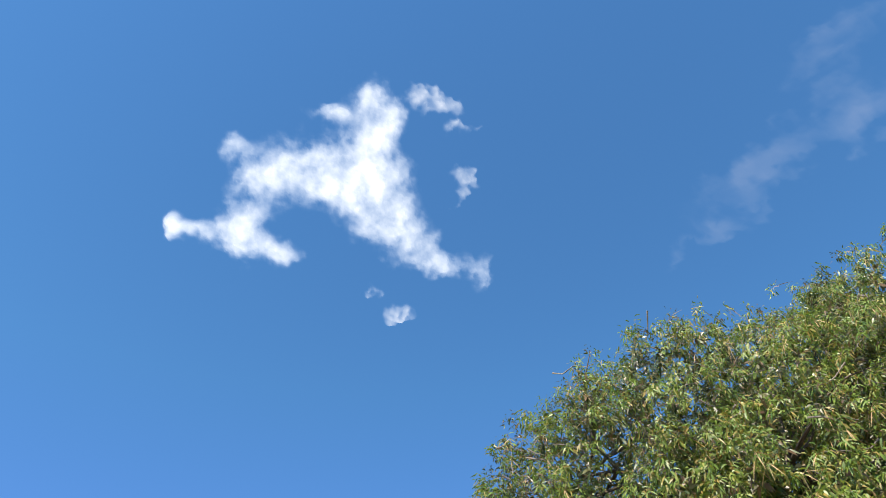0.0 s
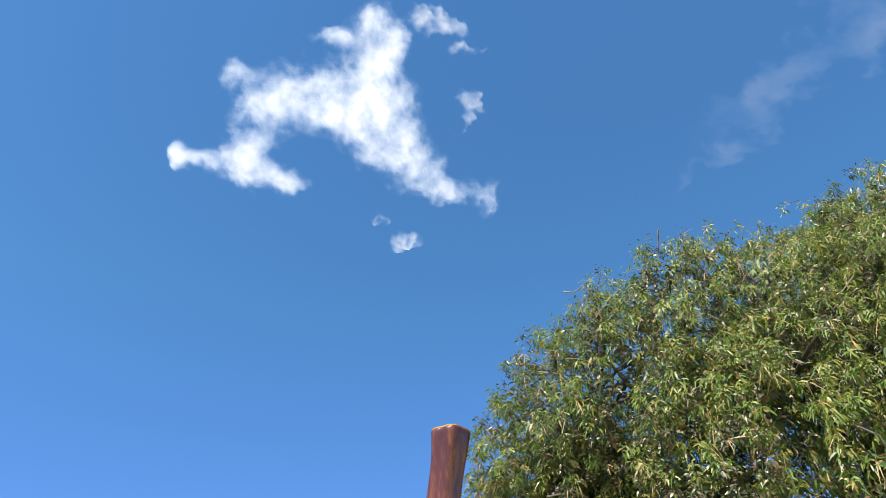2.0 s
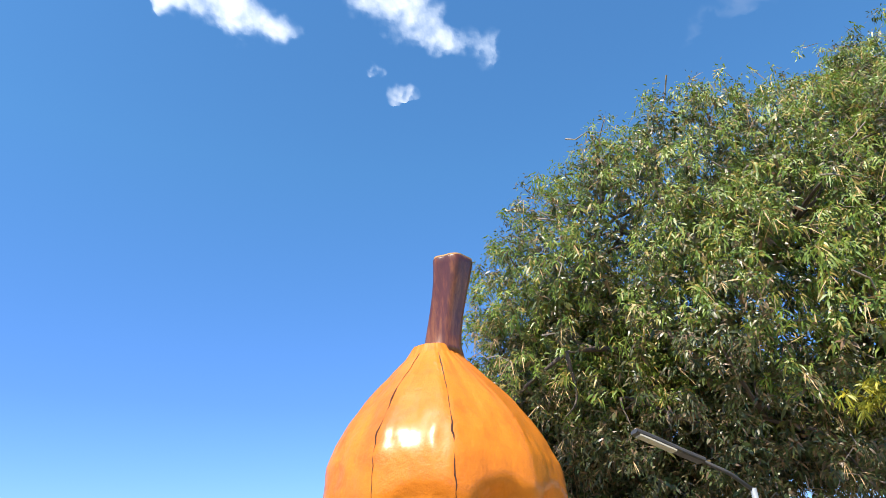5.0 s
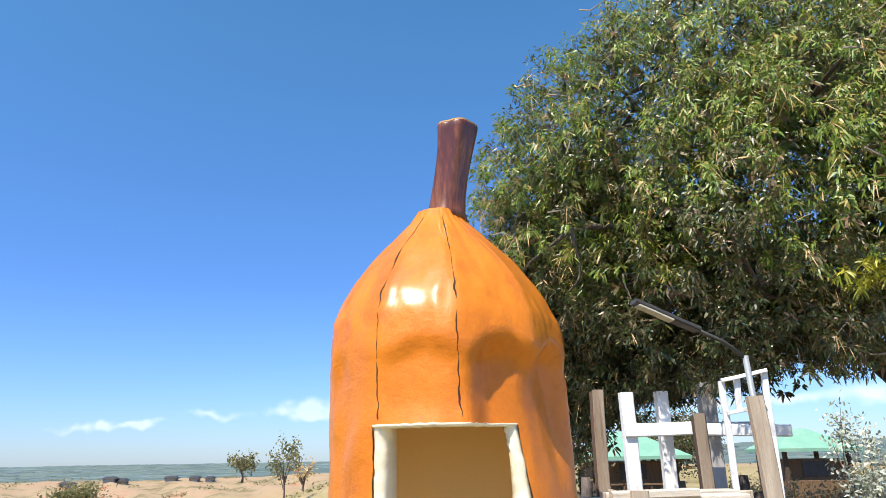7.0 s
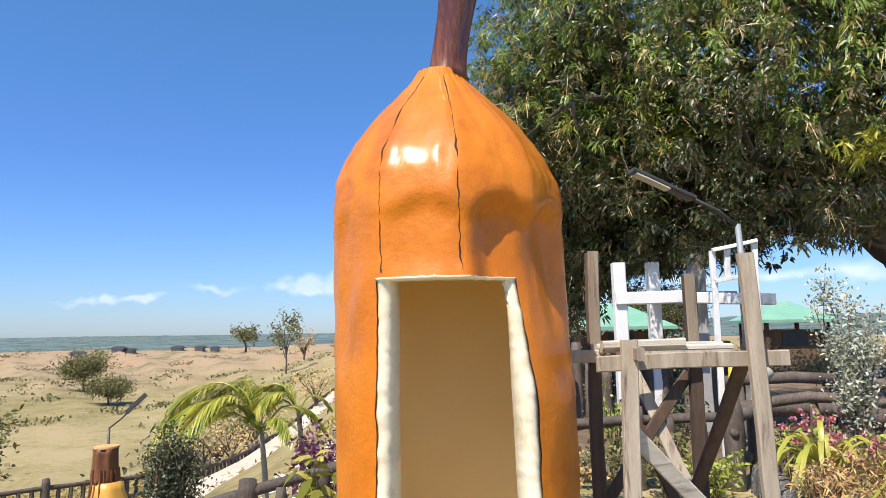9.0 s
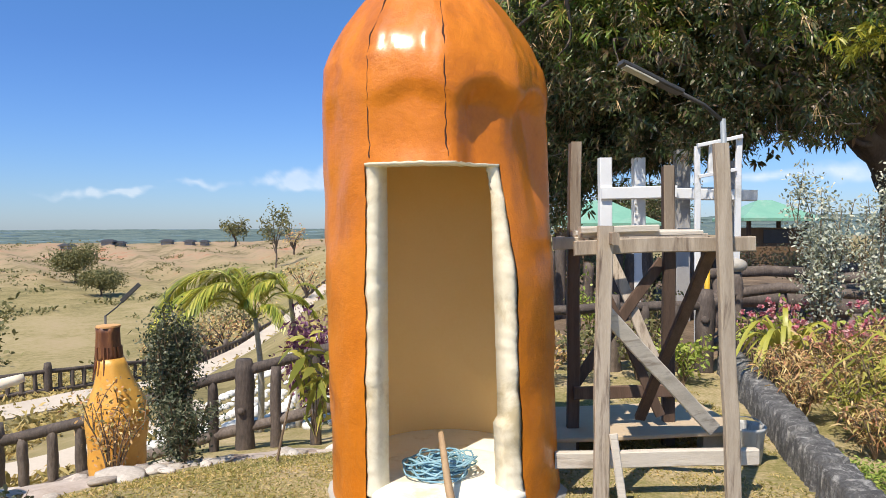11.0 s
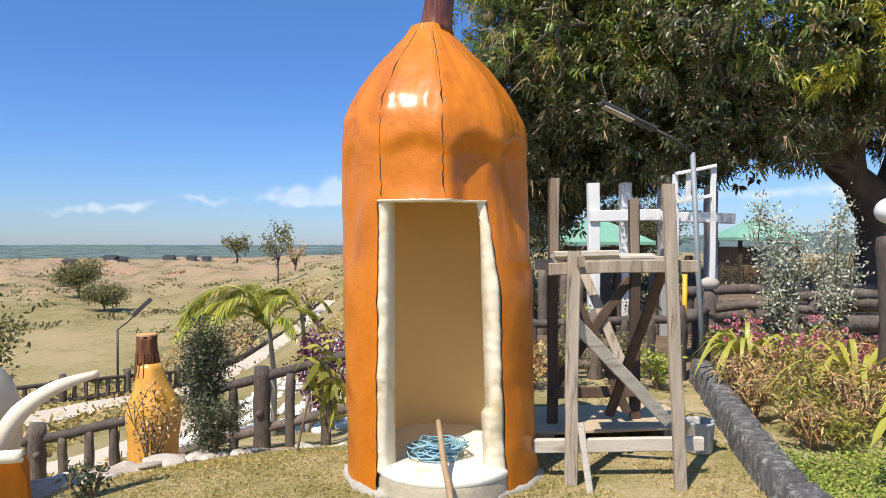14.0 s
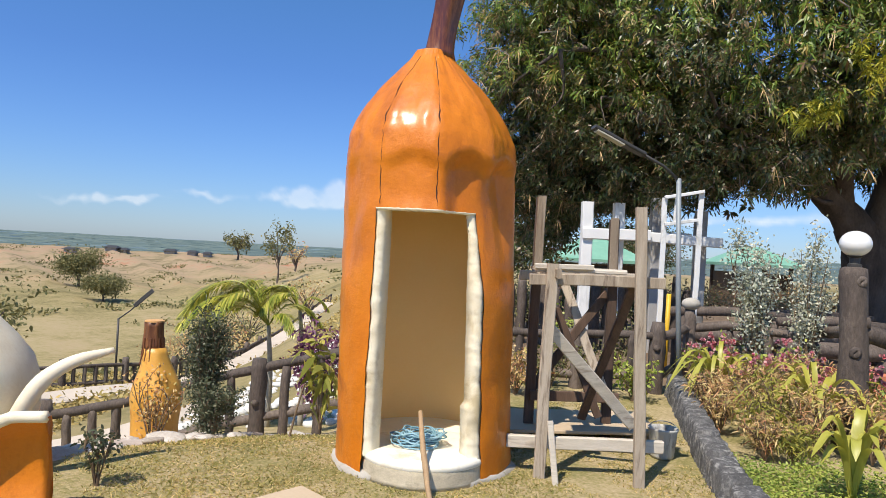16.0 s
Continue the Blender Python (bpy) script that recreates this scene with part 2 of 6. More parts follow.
L_GRASS = leaf_mat("lawn_blades", [(0.16, 0.17, 0.045), (0.25, 0.235, 0.07), (0.46, 0.37, 0.18), (0.56, 0.44, 0.26), (0.20, 0.21, 0.055), (0.33, 0.285, 0.11)], 0.7, 0.25)
L_HAY = leaf_mat("hay_blades", [(0.36, 0.28, 0.12), (0.44, 0.35, 0.17), (0.28, 0.23, 0.09)], 0.9, 0.2)
L_YELLOW = leaf_mat("yellowing_leaves", [(0.30, 0.28, 0.05), (0.40, 0.36, 0.09), (0.20, 0.22, 0.04)], 0.5, 0.25)


# ---- building helpers ----
def part(name, bm, material, parent, label="", smooth=False):
    me = bpy.data.meshes.new(name)
    bm.normal_update()
    bm.to_mesh(me)
    bm.free()
    return part_mesh(name, me, material, parent, label, smooth)


def part_mesh(name, me, material, parent, label="", smooth=False):
    if not me.materials:
        me.materials.append(material)
    if smooth:
        me.polygons.foreach_set("use_smooth", [True] * len(me.polygons))
    ob = new(name, me)
    if parent is not None:
        ob.parent = parent
    if label:
        ob["label"] = label
    return ob


def thing(name, label, category, loc=(0, 0, 0), group="", kind="", rz=0.0):
    e = new(name)
    e.matrix_world = pose(*loc, 0, 0, rz)
    e.empty_display_size = 0.1
    return tagged(e, label, category, group, kind)


def tube(bm, pts, radii, seg=8, wob=0.0, cap=True):
    """A tapered round limb along pts."""
    pts = [Vector(p) for p in pts]
    rings = []
    side = None
    for k, p in enumerate(pts):
        d = (pts[min(k + 1, len(pts) - 1)] - pts[max(k - 1, 0)]).normalized()
        if side is None:
            side = d.orthogonal().normalized()
        side = (side - d * side.dot(d)).normalized()
        up = d.cross(side)
        r = radii[k] if isinstance(radii, (list, tuple)) else radii
        ring = []
        for s in range(seg):
            a = math.tau * s / seg
            q = side * math.cos(a) + up * math.sin(a)
            rr = r * (1 + wob * noise.noise(p * 4 + q * 1.7))
            ring.append(bm.verts.new(p + q * rr))
        rings.append(ring)
    for a, b in zip(rings, rings[1:]):
        for s in range(seg):
            bm.faces.new((a[s], a[(s + 1) % seg], b[(s + 1) % seg], b[s]))
    if cap:
        bm.faces.new(rings[0][::-1])
        bm.faces.new(rings[-1])


def curve_pts(ctrl, n):
    """Points on a smooth curve through ctrl (Catmull-Rom)."""
    c = [Vector(p) for p in ctrl]
    c = [c[0] * 2 - c[1]] + c + [c[-1] * 2 - c[-2]]
    out = []
    m = len(c) - 3
    for k in range(n):
        u = k / (n - 1) * m
        i = min(int(u), m - 1)
        t = u - i
        p0, p1, p2, p3 = c[i:i + 4]
        out.append(0.5 * (2 * p1 + (p2 - p0) * t + (2 * p0 - 5 * p1 + 4 * p2 - p3) * t * t + (3 * p1 - p0 - 3 * p2 + p3) * t ** 3))
    return out


def beam(bm, a, b, w, t, up=(0, 0, 1), bev=0.006, wear=0.006):
    """A sawn timber from a to b, w across and t thick, with broken edges and slight waviness."""
    a, b = Vector(a), Vector(b)
    d = (b - a).normalized()
    u = Vector(up)
    s = d.cross(u)
    s = d.orthogonal() if s.length < 1e-3 else s
    s.normalize()
    u = s.cross(d)
    n = max(2, int((b - a).length / 0.18) + 1)
    rings = []
    shape = [(-w / 2 + bev, -t / 2), (w / 2 - bev, -t / 2), (w / 2, -t / 2 + bev), (w / 2, t / 2 - bev),
             (w / 2 - bev, t / 2), (-w / 2 + bev, t / 2), (-w / 2, t / 2 - bev), (-w / 2, -t / 2 + bev)]
    for k in range(n):
        p = a.lerp(b, k / (n - 1))
        off = Vector((noise.noise(p * 2.1), noise.noise(p * 2.1 + Vector((5, 0, 0))), 0)) * wear * 2
        rings.append([bm.verts.new(p + s * (x + off.x) + u * (y + off.y)) for x, y in shape])
    for r, q in zip(rings, rings[1:]):
        for k in range(8):
            bm.faces.new((r[k], r[(k + 1) % 8], q[(k + 1) % 8], q[k]))
    bm.faces.new(rings[0][::-1])
    bm.faces.new(rings[-1])


def lathe(bm, profile, seg=32, radius=None, cap=True):
    """Turns (r, z) pairs about z; radius(r, z, angle) may shape the section and returns (r, dx, dy)."""
    rings = []
    for r, z in profile:
        ring = []
        for s in range(seg):
            a = math.tau * s / seg
            rr, dx, dy = radius(r, z, a) if radius else (r, 0, 0)
            ring.append(bm.verts.new((rr * math.cos(a) + dx, rr * math.sin(a) + dy, z)))
        rings.append(ring)
    for a, b in zip(rings, rings[1:]):
        for s in range(seg):
            bm.faces.new((a[s], a[(s + 1) % seg], b[(s + 1) % seg], b[s]))
    if cap:
        bm.faces.new(rings[0][::-1])
        bm.faces.new(rings[-1])
    return rings


def leaf_mesh(name, pos, along, out, length, width, droop=0.25):
    """Many folded, drooping blades in one mesh. pos, along, out: (n, 3) arrays; length, width: (n,) arrays."""
    n = len(pos)
    along = along / np.linalg.norm(along, axis=1, keepdims=True)
    side = np.cross(along, out)
    side /= np.maximum(np.linalg.norm(side, axis=1, keepdims=True), 1e-6)
    up = np.cross(side, along)
    L, W = length[:, None], width[:, None]
    down = np.array([0, 0, -1.0])[None, :] * L * droop
    v = np.empty((n, 6, 3))
    v[:, 0] = pos
    v[:, 1] = pos + along * L * 0.35 + side * W * 0.5 + up * W * 0.12 + down * 0.12
    v[:, 2] = pos + along * L * 0.35 - side * W * 0.5 + up * W * 0.12 + down * 0.12
    v[:, 3] = pos + along * L * 0.72 + side * W * 0.36 + down * 0.5
    v[:, 4] = pos + along * L * 0.72 - side * W * 0.36 + down * 0.5
    v[:, 5] = pos + along * L + down
    base = (np.arange(n) * 6)[:, None]
    tris = np.concatenate([base + np.array([[0, 2, 1]]), base + np.array([[3, 4, 5]])])
    quads = base + np.array([[1, 2, 4, 3]])
    me = bpy.data.meshes.new(name)
    nv, nt_, nq = n * 6, len(tris), len(quads)
    me.vertices.add(nv)
    me.vertices.foreach_set("co", v.reshape(-1))
    loops = np.concatenate([tris.reshape(-1), quads.reshape(-1)])
    me.loops.add(len(loops))
    me.loops.foreach_set("vertex_index", loops)
    me.polygons.add(nt_ + nq)
    start = np.concatenate([np.arange(nt_) * 3, nt_ * 3 + np.arange(nq) * 4])
    me.polygons.foreach_set("loop_start", start)
    me.update(calc_edges=True)
    me.validate()
    return me


def unit(a):
    return a / np.maximum(np.linalg.norm(a, axis=-1, keepdims=True), 1e-9)


def rosettes(name, centres, heads, per, length, width, droop=0.3, spread=0.9, scatter=0.0, hang=0.0):
    """Whorls of leaves: per leaves round each centre, leaning round its heading."""
    n = len(centres)
    c = np.repeat(centres, per, 0)
    h = np.repeat(unit(heads), per, 0)
    r = rng.normal(size=(n * per, 3))
    along = unit(h * rng.uniform(0.1, 0.9, (n * per, 1)) + unit(r) * spread + np.array([[0, 0, -hang]]))
    pos = c + rng.normal(0, 1, (n * per, 3)) * scatter + along * rng.uniform(0.0, 0.05, (n * per, 1)) + h * rng.uniform(-0.05, 0.05, (n * per, 1))
    L = length * rng.uniform(0.65, 1.25, n * per)
    return leaf_mesh(name, pos, along, h + 0.3 * unit(rng.normal(size=(n * per, 3))), L, width * rng.uniform(0.7, 1.2, n * per), droop)


def lerp_table(x, xs, ys):
    return float(np.interp(x, xs, ys))


def smooth(a, b, x):
    t = min(1.0, max(0.0, (x - a) / (b - a)))
    return t * t * (3 - 2 * t)


# ---- ground ----
LEFT_D = (0, 4.3, 5.2, 6.3, 7.6, 9, 12, 16, 23, 35, 60, 90, 140, 200, 226, 245, 300, 600, 2000, 4900)
LEFT_Z = (0, 0, -0.2, -0.60, -0.86, -1.15, -1.68, -2.2, -3.2, -5.6, -9.7, -9.0, -6.8, -3.9, -2.9, -3.4, -9, -30, -28, -12)
RIGHT_D = (0, 9, 25, 60, 120, 200, 400, 2000, 4900)
RIGHT_Z = (0, 0, -0.3, -0.35, -0.5, -1.0, -7, -26, -12)


def height(x, y):
    d = math.hypot(x, y)
    az = math.degrees(math.atan2(x, y))
    k = smooth(9, 22, d)
    w = smooth(-10 - 12 * k, 2 - 4 * k, az) if az > -100 else smooth(-100, -150, az)
    z = lerp_table(d, LEFT_D, LEFT_Z) * (1 - w) + lerp_table(d, RIGHT_D, RIGHT_Z) * w
    if 4.3 < d < 20:
        z *= 1 + 0.28 * smooth(-18, -33, az) * smooth(6.5, 7.6, d) * smooth(20, 9, d) * (1 - w)
    z += 46 * smooth(13, 24, az) * smooth(50, 34, az) * smooth(700, 2000, d) * smooth(4500, 2600, d)      # far low hill
    rough = 0.012 * smooth(1, 6, d) + 0.25 * smooth(12, 60, d) * (1 - w) + 0.5 * smooth(60, 140, d) * (1 - w)
    p = Vector((x, y, 0))
    f = 1.0 / (0.7 + d * 0.08)
    z += rough * noise.noise(p * f * 0.9) + rough * 0.5 * noise.noise(p * f * 2.7)
    if 70 < d < 260 and w < 0.5:                      # eroded gullies below the ridge
        z -= 3.4 * smooth(85, 180, d) * smooth(238, 215, d) * abs(noise.noise(Vector((az * 0.22 + d * 0.012, d * 0.006, 3)))) ** 0.7
    return z


def build_ground():
    radii = [0.0] + list(np.geomspace(0.8, 4900, 150))
    az = [radians(a) for a in list(np.arange(-180, -50, 5.0)) + list(np.arange(-50, 50, 0.7)) + list(np.arange(50, 180, 5.0))]
    bm = bmesh.new()
    centre = bm.verts.new((0, 0, 0))
    rings = []
    for r in radii[1:]:
        rings.append([bm.verts.new((r * math.sin(a), r * math.cos(a), height(r * math.sin(a), r * math.cos(a)))) for a in az])
    n = len(az)
    for s in range(n):
        bm.faces.new((centre, rings[0][(s + 1) % n], rings[0][s]))
    for a, b in zip(rings, rings[1:]):
        for s in range(n):
            bm.faces.new((a[s], a[(s + 1) % n], b[(s + 1) % n], b[s]))
    m = bpy.data.materials.new("dry_country")
    m.use_nodes = True
    nt = m.node_tree
    b = nt.nodes["Principled BSDF"]
    tc = nt.nodes.new("ShaderNodeTexCoord")
    v = tc.outputs["Object"]
    lawn = ramp(nt, mathn(nt, "ADD", mathn(nt, "MULTIPLY", tex_noise(nt, v, 1.3), 0.6), mathn(nt, "MULTIPLY", tex_noise(nt, v, 30), 0.4)),
                [(0.34, (0.16, 0.155, 0.055)), (0.44, (0.27, 0.24, 0.10)), (0.54, (0.42, 0.34, 0.19)), (0.64, (0.54, 0.43, 0.29))])
    hay = ramp(nt, mathn(nt, "ADD", mathn(nt, "ADD", mathn(nt, "MULTIPLY", tex_noise(nt, v, 0.045, 9.0, 0.65), 0.45), mathn(nt, "MULTIPLY", tex_noise(nt, v, 0.3, 7.0, 0.65, 0.6), 0.3)), mathn(nt, "MULTIPLY", tex_noise(nt, v, 2.2, 6.0), 0.25)),
               [(0.38, (0.15, 0.13, 0.06)), (0.47, (0.27, 0.225, 0.105)), (0.55, (0.36, 0.29, 0.155)), (0.64, (0.40, 0.305, 0.19))])
    red = ramp(nt, tex_noise(nt, v, 0.09, 9.0, 0.7), [(0.38, (0.20, 0.16, 0.09)), (0.47, (0.33, 0.255, 0.155)), (0.57, (0.38, 0.27, 0.175)), (0.68, (0.38, 0.15, 0.08))])
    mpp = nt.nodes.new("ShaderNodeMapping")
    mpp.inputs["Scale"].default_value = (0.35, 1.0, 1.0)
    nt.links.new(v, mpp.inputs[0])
    # far plain tinted blue-grey: distance haze put into the ground colour
    hazy_fields = ramp(nt, tex_noise(nt, mpp.outputs[0], 0.006, 6.0, 0.6), [(0.38, (0.09, 0.14, 0.18)), (0.48, (0.13, 0.19, 0.22)), (0.55, (0.19, 0.26, 0.25)), (0.64, (0.11, 0.165, 0.20))])
    ln = nt.nodes.new("ShaderNodeVectorMath")
    ln.operation = "LENGTH"
    nt.links.new(v, ln.inputs[0])
    d = mathn(nt, "ADD", ln.outputs["Value"], mathn(nt, "MULTIPLY", mathn(nt, "SUBTRACT", tex_noise(nt, v, 0.4), 0.5), 5.0))
    d2 = mathn(nt, "ADD", ln.outputs["Value"], mathn(nt, "MULTIPLY", mathn(nt, "SUBTRACT", tex_noise(nt, v, 0.03), 0.5), 60.0))

    def step(x, lo, hi):
        r = nt.nodes.new("ShaderNodeMapRange")
        r.inputs[1].default_value, r.inputs[2].default_value = lo, hi
        nt.links.new(x, r.inputs[0])
        return r.outputs[0]
    c = mix(nt, lawn, hay, step(d, 9.0, 13.0))
    xyz = nt.nodes.new("ShaderNodeSeparateXYZ")
    nt.links.new(v, xyz.inputs[0])
    wave = mathn(nt, "MULTIPLY", mathn(nt, "SUBTRACT", tex_noise(nt, v, 0.7), 0.5), 2.5)
    yard = mathn(nt, "MULTIPLY", mathn(nt, "MULTIPLY", step(mathn(nt, "ADD", xyz.outputs["X"], wave), 0.3, 1.6), step(mathn(nt, "ADD", xyz.outputs["Y"], wave), 7.2, 8.2)), step(d, 44.0, 30.0))
    soil = ramp(nt, mathn(nt, "ADD", mathn(nt, "MULTIPLY", tex_noise(nt, v, 0.9, 7.0), 0.6), mathn(nt, "MULTIPLY", tex_noise(nt, v, 14, 6.0), 0.4)),
                [(0.36, (0.09, 0.065, 0.045)), (0.5, (0.18, 0.13, 0.09)), (0.64, (0.30, 0.22, 0.15))])      # bare trodden yard earth, darkened to carry the mango tree's shade
    c = mix(nt, c, soil, yard)
    c = mix(nt, c, red, step(d2, 120.0, 175.0))
    c = mix(nt, c, hazy_fields, step(ln.outputs["Value"], 240.0, 330.0))
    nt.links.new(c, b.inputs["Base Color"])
    b.inputs["Roughness"].default_value = 0.95
    b.inputs["Specular IOR Level"].default_value = 0.1
    bp = nt.nodes.new("ShaderNodeBump")
    bp.inputs["Strength"].default_value, bp.inputs["Distance"].default_value = 0.6, 0.05
    nt.links.new(tex_noise(nt, v, 22, 8.0, 0.7), bp.inputs["Height"])
    nt.links.new(bp.outputs[0], b.inputs["Normal"])
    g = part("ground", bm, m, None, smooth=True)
    tagged(g, "dry patchy lawn falling to a tan grass valley and plain", "ground", kind="structure")


build_ground()


# ---- clouds ----
def cloud(name, label, m, dist, unit_size, blobs, box, step, strength, noise_scale, ragged, soft, seed, warp=0.0):
    """A ragged sheet of vapour far off: thickness from puffs broken up by turbulence."""
    x0, y0, x1, y1 = box
    nx, ny = int((x1 - x0) / step) + 1, int((y1 - y0) / step) + 1
    dens = np.zeros((ny, nx))
    for j in range(ny):
        for i in range(nx):
            x, y = x0 + i * step, y0 + j * step
            s = 0.0
            q = Vector((x * 0.016, y * 0.016, seed + 5))
            wx = x + warp * (noise.noise(q) + 0.6 * noise.noise(q * 2.3) + 0.4 * noise.noise(q * 5.1))
            wy = y + warp * (noise.noise(q + Vector((9, 3, 1))) + 0.6 * noise.noise(q * 2.3 + Vector((4, 7, 1))) + 0.4 * noise.noise(q * 5.1 + Vector((2, 5, 8))))
            for bx, by, rx, ry in blobs:
                s += math.exp(-(((wx - bx) / rx) ** 2 + ((wy - by) / ry) ** 2) * 1.1)
            p = Vector((x * noise_scale, y * noise_scale, seed))
            t = noise.fractal(p, 0.75, 2.1, 7)
            dens[j, i] = 1.3 * min(s, 1.3) + ragged * t * min(1.0, 0.15 + s) - 0.29
    keep = dens > 0
    ids = -np.ones((ny, nx), int)
    grown = keep.copy()
    grown[1:] |= keep[:-1]; grown[:-1] |= keep[1:]; grown[:, 1:] |= keep[:, :-1]; grown[:, :-1] |= keep[:, 1:]
    verts, val = [], []
    for j in range(ny):
        for i in range(nx):
            if grown[j, i]:
                ids[j, i] = len(verts)
                x, y = x0 + i * step, y0 + j * step
                puff = 30 * max(0.0, dens[j, i])
                verts.append(((x) * unit_size, -(y) * unit_size, -dist + puff))
                val.append(min(1.0, max(0.0, dens[j, i] / soft)))
    faces = [(ids[j, i], ids[j + 1, i], ids[j + 1, i + 1], ids[j, i + 1]) for j in range(ny - 1) for i in range(nx - 1)
             if min(ids[j, i], ids[j + 1, i], ids[j + 1, i + 1], ids[j, i + 1]) >= 0]
    me = bpy.data.meshes.new(name)
    me.from_pydata(verts, [], faces)
    at = me.attributes.new("thickness", "FLOAT", "POINT")
    at.data.foreach_set("value", val)
    mt = bpy.data.materials.new(name + "_vapour")
    mt.use_nodes = True
    nt = mt.node_tree
    nt.nodes.remove(nt.nodes["Principled BSDF"])
    a = nt.nodes.new("ShaderNodeAttribute")
    a.attribute_name = "thickness"
    tc = nt.nodes.new("ShaderNodeTexCoord")
    fine = tex_noise(nt, tc.outputs["Object"], 0.02 * 1500 / dist, 9.0, 0.65)
    al = mathn(nt, "MULTIPLY", mathn(nt, "ADD", a.outputs["Fac"], mathn(nt, "MULTIPLY", mathn(nt, "SUBTRACT", fine, 0.5), 0.5)), strength)
    al = mathn(nt, "MULTIPLY", al, mathn(nt, "MINIMUM", mathn(nt, "MULTIPLY", a.outputs["Fac"], 4.0), 1.0))
    al = mathn(nt, "MINIMUM", mathn(nt, "MAXIMUM", al, 0.0), 0.96)
    e = nt.nodes.new("ShaderNodeEmission")
    nt.links.new(ramp(nt, mathn(nt, "ADD", mathn(nt, "MULTIPLY", a.outputs["Fac"], 0.7), mathn(nt, "MULTIPLY", fine, 0.4)),
                      [(0.2, (0.50, 0.64, 0.86)), (0.55, (0.76, 0.82, 0.90)), (0.9, (0.93, 0.93, 0.94))]), e.inputs[0])
    tr = nt.nodes.new("ShaderNodeBsdfTransparent")
    ms = nt.nodes.new("ShaderNodeMixShader")
    nt.links.new(al, ms.inputs[0])
    nt.links.new(tr.outputs[0], ms.inputs[1])
    nt.links.new(e.outputs[0], ms.inputs[2])
    nt.links.new(ms.outputs[0], nt.nodes["Material Output"].inputs[0])
    ob = part_mesh(name, me, mt, None, smooth=True)
    ob.matrix_world = m
    ob.visible_shadow = False
    return tagged(ob, label, "cloud", kind="structure")


BODY = [(5, -29, 101, 58), (-73, -3, 64, 48), (77, -12, 64, 53), (56, -97, 53, 42), (39, -161, 37, 32), (91, -136, 26, 42), (-140, 26, 42, 32),
        (-148, 100, 48, 48), (-130, 155, 64, 37), (-69, 147, 29, 25), (-223, 135, 53, 19), (118, 66, 58, 44), (181, 104, 58, 42), (240, 121, 42, 26), (25, 15, 70, 40), (70, 45, 50, 40),
        (-22, -122, 42, 14), (-271, 139, 17, 23), (-187, -21, 27, 23), (309, 126, 25, 36)]
SHREDS = [(131, -181, 27, 23), (180, -176, 38, 21),
          (205, -134, 25, 17), (240, -55, 19, 25), (229, -15, 17, 23), (104, 195, 19, 17), (165, 226, 29, 14)]
cloud("cloud", "bright white ragged cumulus cloud in a deep blue sky", look((0.2, -0.3, 1.9), (0.2 - 0.1395, -0.3 + 0.6175, 1.9 + 0.774), -2.5), 1500, 1.17,
      BODY, (-350, -260, 400, 310), 3.0, 1.0, 0.02, 0.66, 2.1, 4.3, 12.0)
cloud("cloud", "faint torn shreds beside the white cloud", look((0.2, -0.3, 1.9), (0.2 - 0.1395, -0.3 + 0.6175, 1.9 + 0.774), -2.5), 1510, 1.178,
      SHREDS, (40, -260, 400, 310), 3.0, 0.62, 0.024, 0.8, 1.8, 7.7, 26.0)
WISPS = [(0, 0, 190, 30), (170, -80, 110, 40), (-150, 70, 120, 20), (110, 40, 150, 26), (-40, 30, 120, 22)]
cloud("wispy_cloud", "thin veil of high cirrus cloud", look((0.2, -0.3, 1.9), (0.2 + 0.45, -0.3 + 0.53, 1.9 + 0.71), 6), 1800, 1.4,
      WISPS, (-380, -190, 380, 190), 7, 0.075, 0.011, 0.9, 2.0, 9.1, 45.0)
LOW = [(-205, 20, 75, 7), (-150, 15, 45, 6), (-40, 4, 48, 7), (90, -2, 70, 12), (180, -20, 34, 20), (140, -8, 60, 14), (230, -10, 60, 18)]
cloud("low_cloud", "low streaks of fair-weather cloud above the horizon", look((0.1, -1, 1.64), (0.1 - 0.317, 0, 1.64 + 0.066), 0), 3500, 2.93,
      LOW, (-460, -70, 330, 90), 3.0, 0.36, 0.03, 0.85, 1.3, 2.2, 11.0)
LOWR = [(0, 0, 60, 10), (90, -6, 40, 14), (-120, 5, 60, 9), (190, 10, 80, 10), (330, 0, 80, 14)]
cloud("low_cloud", "low streaks of fair-weather cloud above the horizon", look((0.1, -1, 1.64), (0.1 + 0.48, 0, 1.64 + 0.075), 0), 3500, 3.2,
      LOWR, (-220, -60, 460, 60), 4.0, 0.5, 0.02, 0.5, 1.0, 6.2, 8.0)


# ---- the walk-in squash ----
CX, CY = 0.09, 3.95
PROFILE_Z = (0.0, 0.25, 0.95, 1.6, 2.0, 2.2, 2.36, 2.5, 2.62, 2.74, 2.86, 2.97, 3.06, 3.14, 3.20, 3.25)
PROFILE_R = (0.69, 0.68, 0.68, 0.68, 0.675, 0.675, 0.672, 0.648, 0.60, 0.53, 0.44, 0.345, 0.26, 0.18, 0.14, 0.115)
DOOR_A0, DOOR_A1, DOOR_TOP, DOOR_BOT = -35.0, 37.5, 1.93, 0.18


def door_left(z):
    return lerp_table(z, (0.18, 0.5, 1.7, 1.93), (-39.0, -38.0, -33.2, -32.5))


def door_right(z):
    return lerp_table(z, (0.18, 0.5, 1.75, 1.93), (38.5, 38.0, 38.0, 36.3))


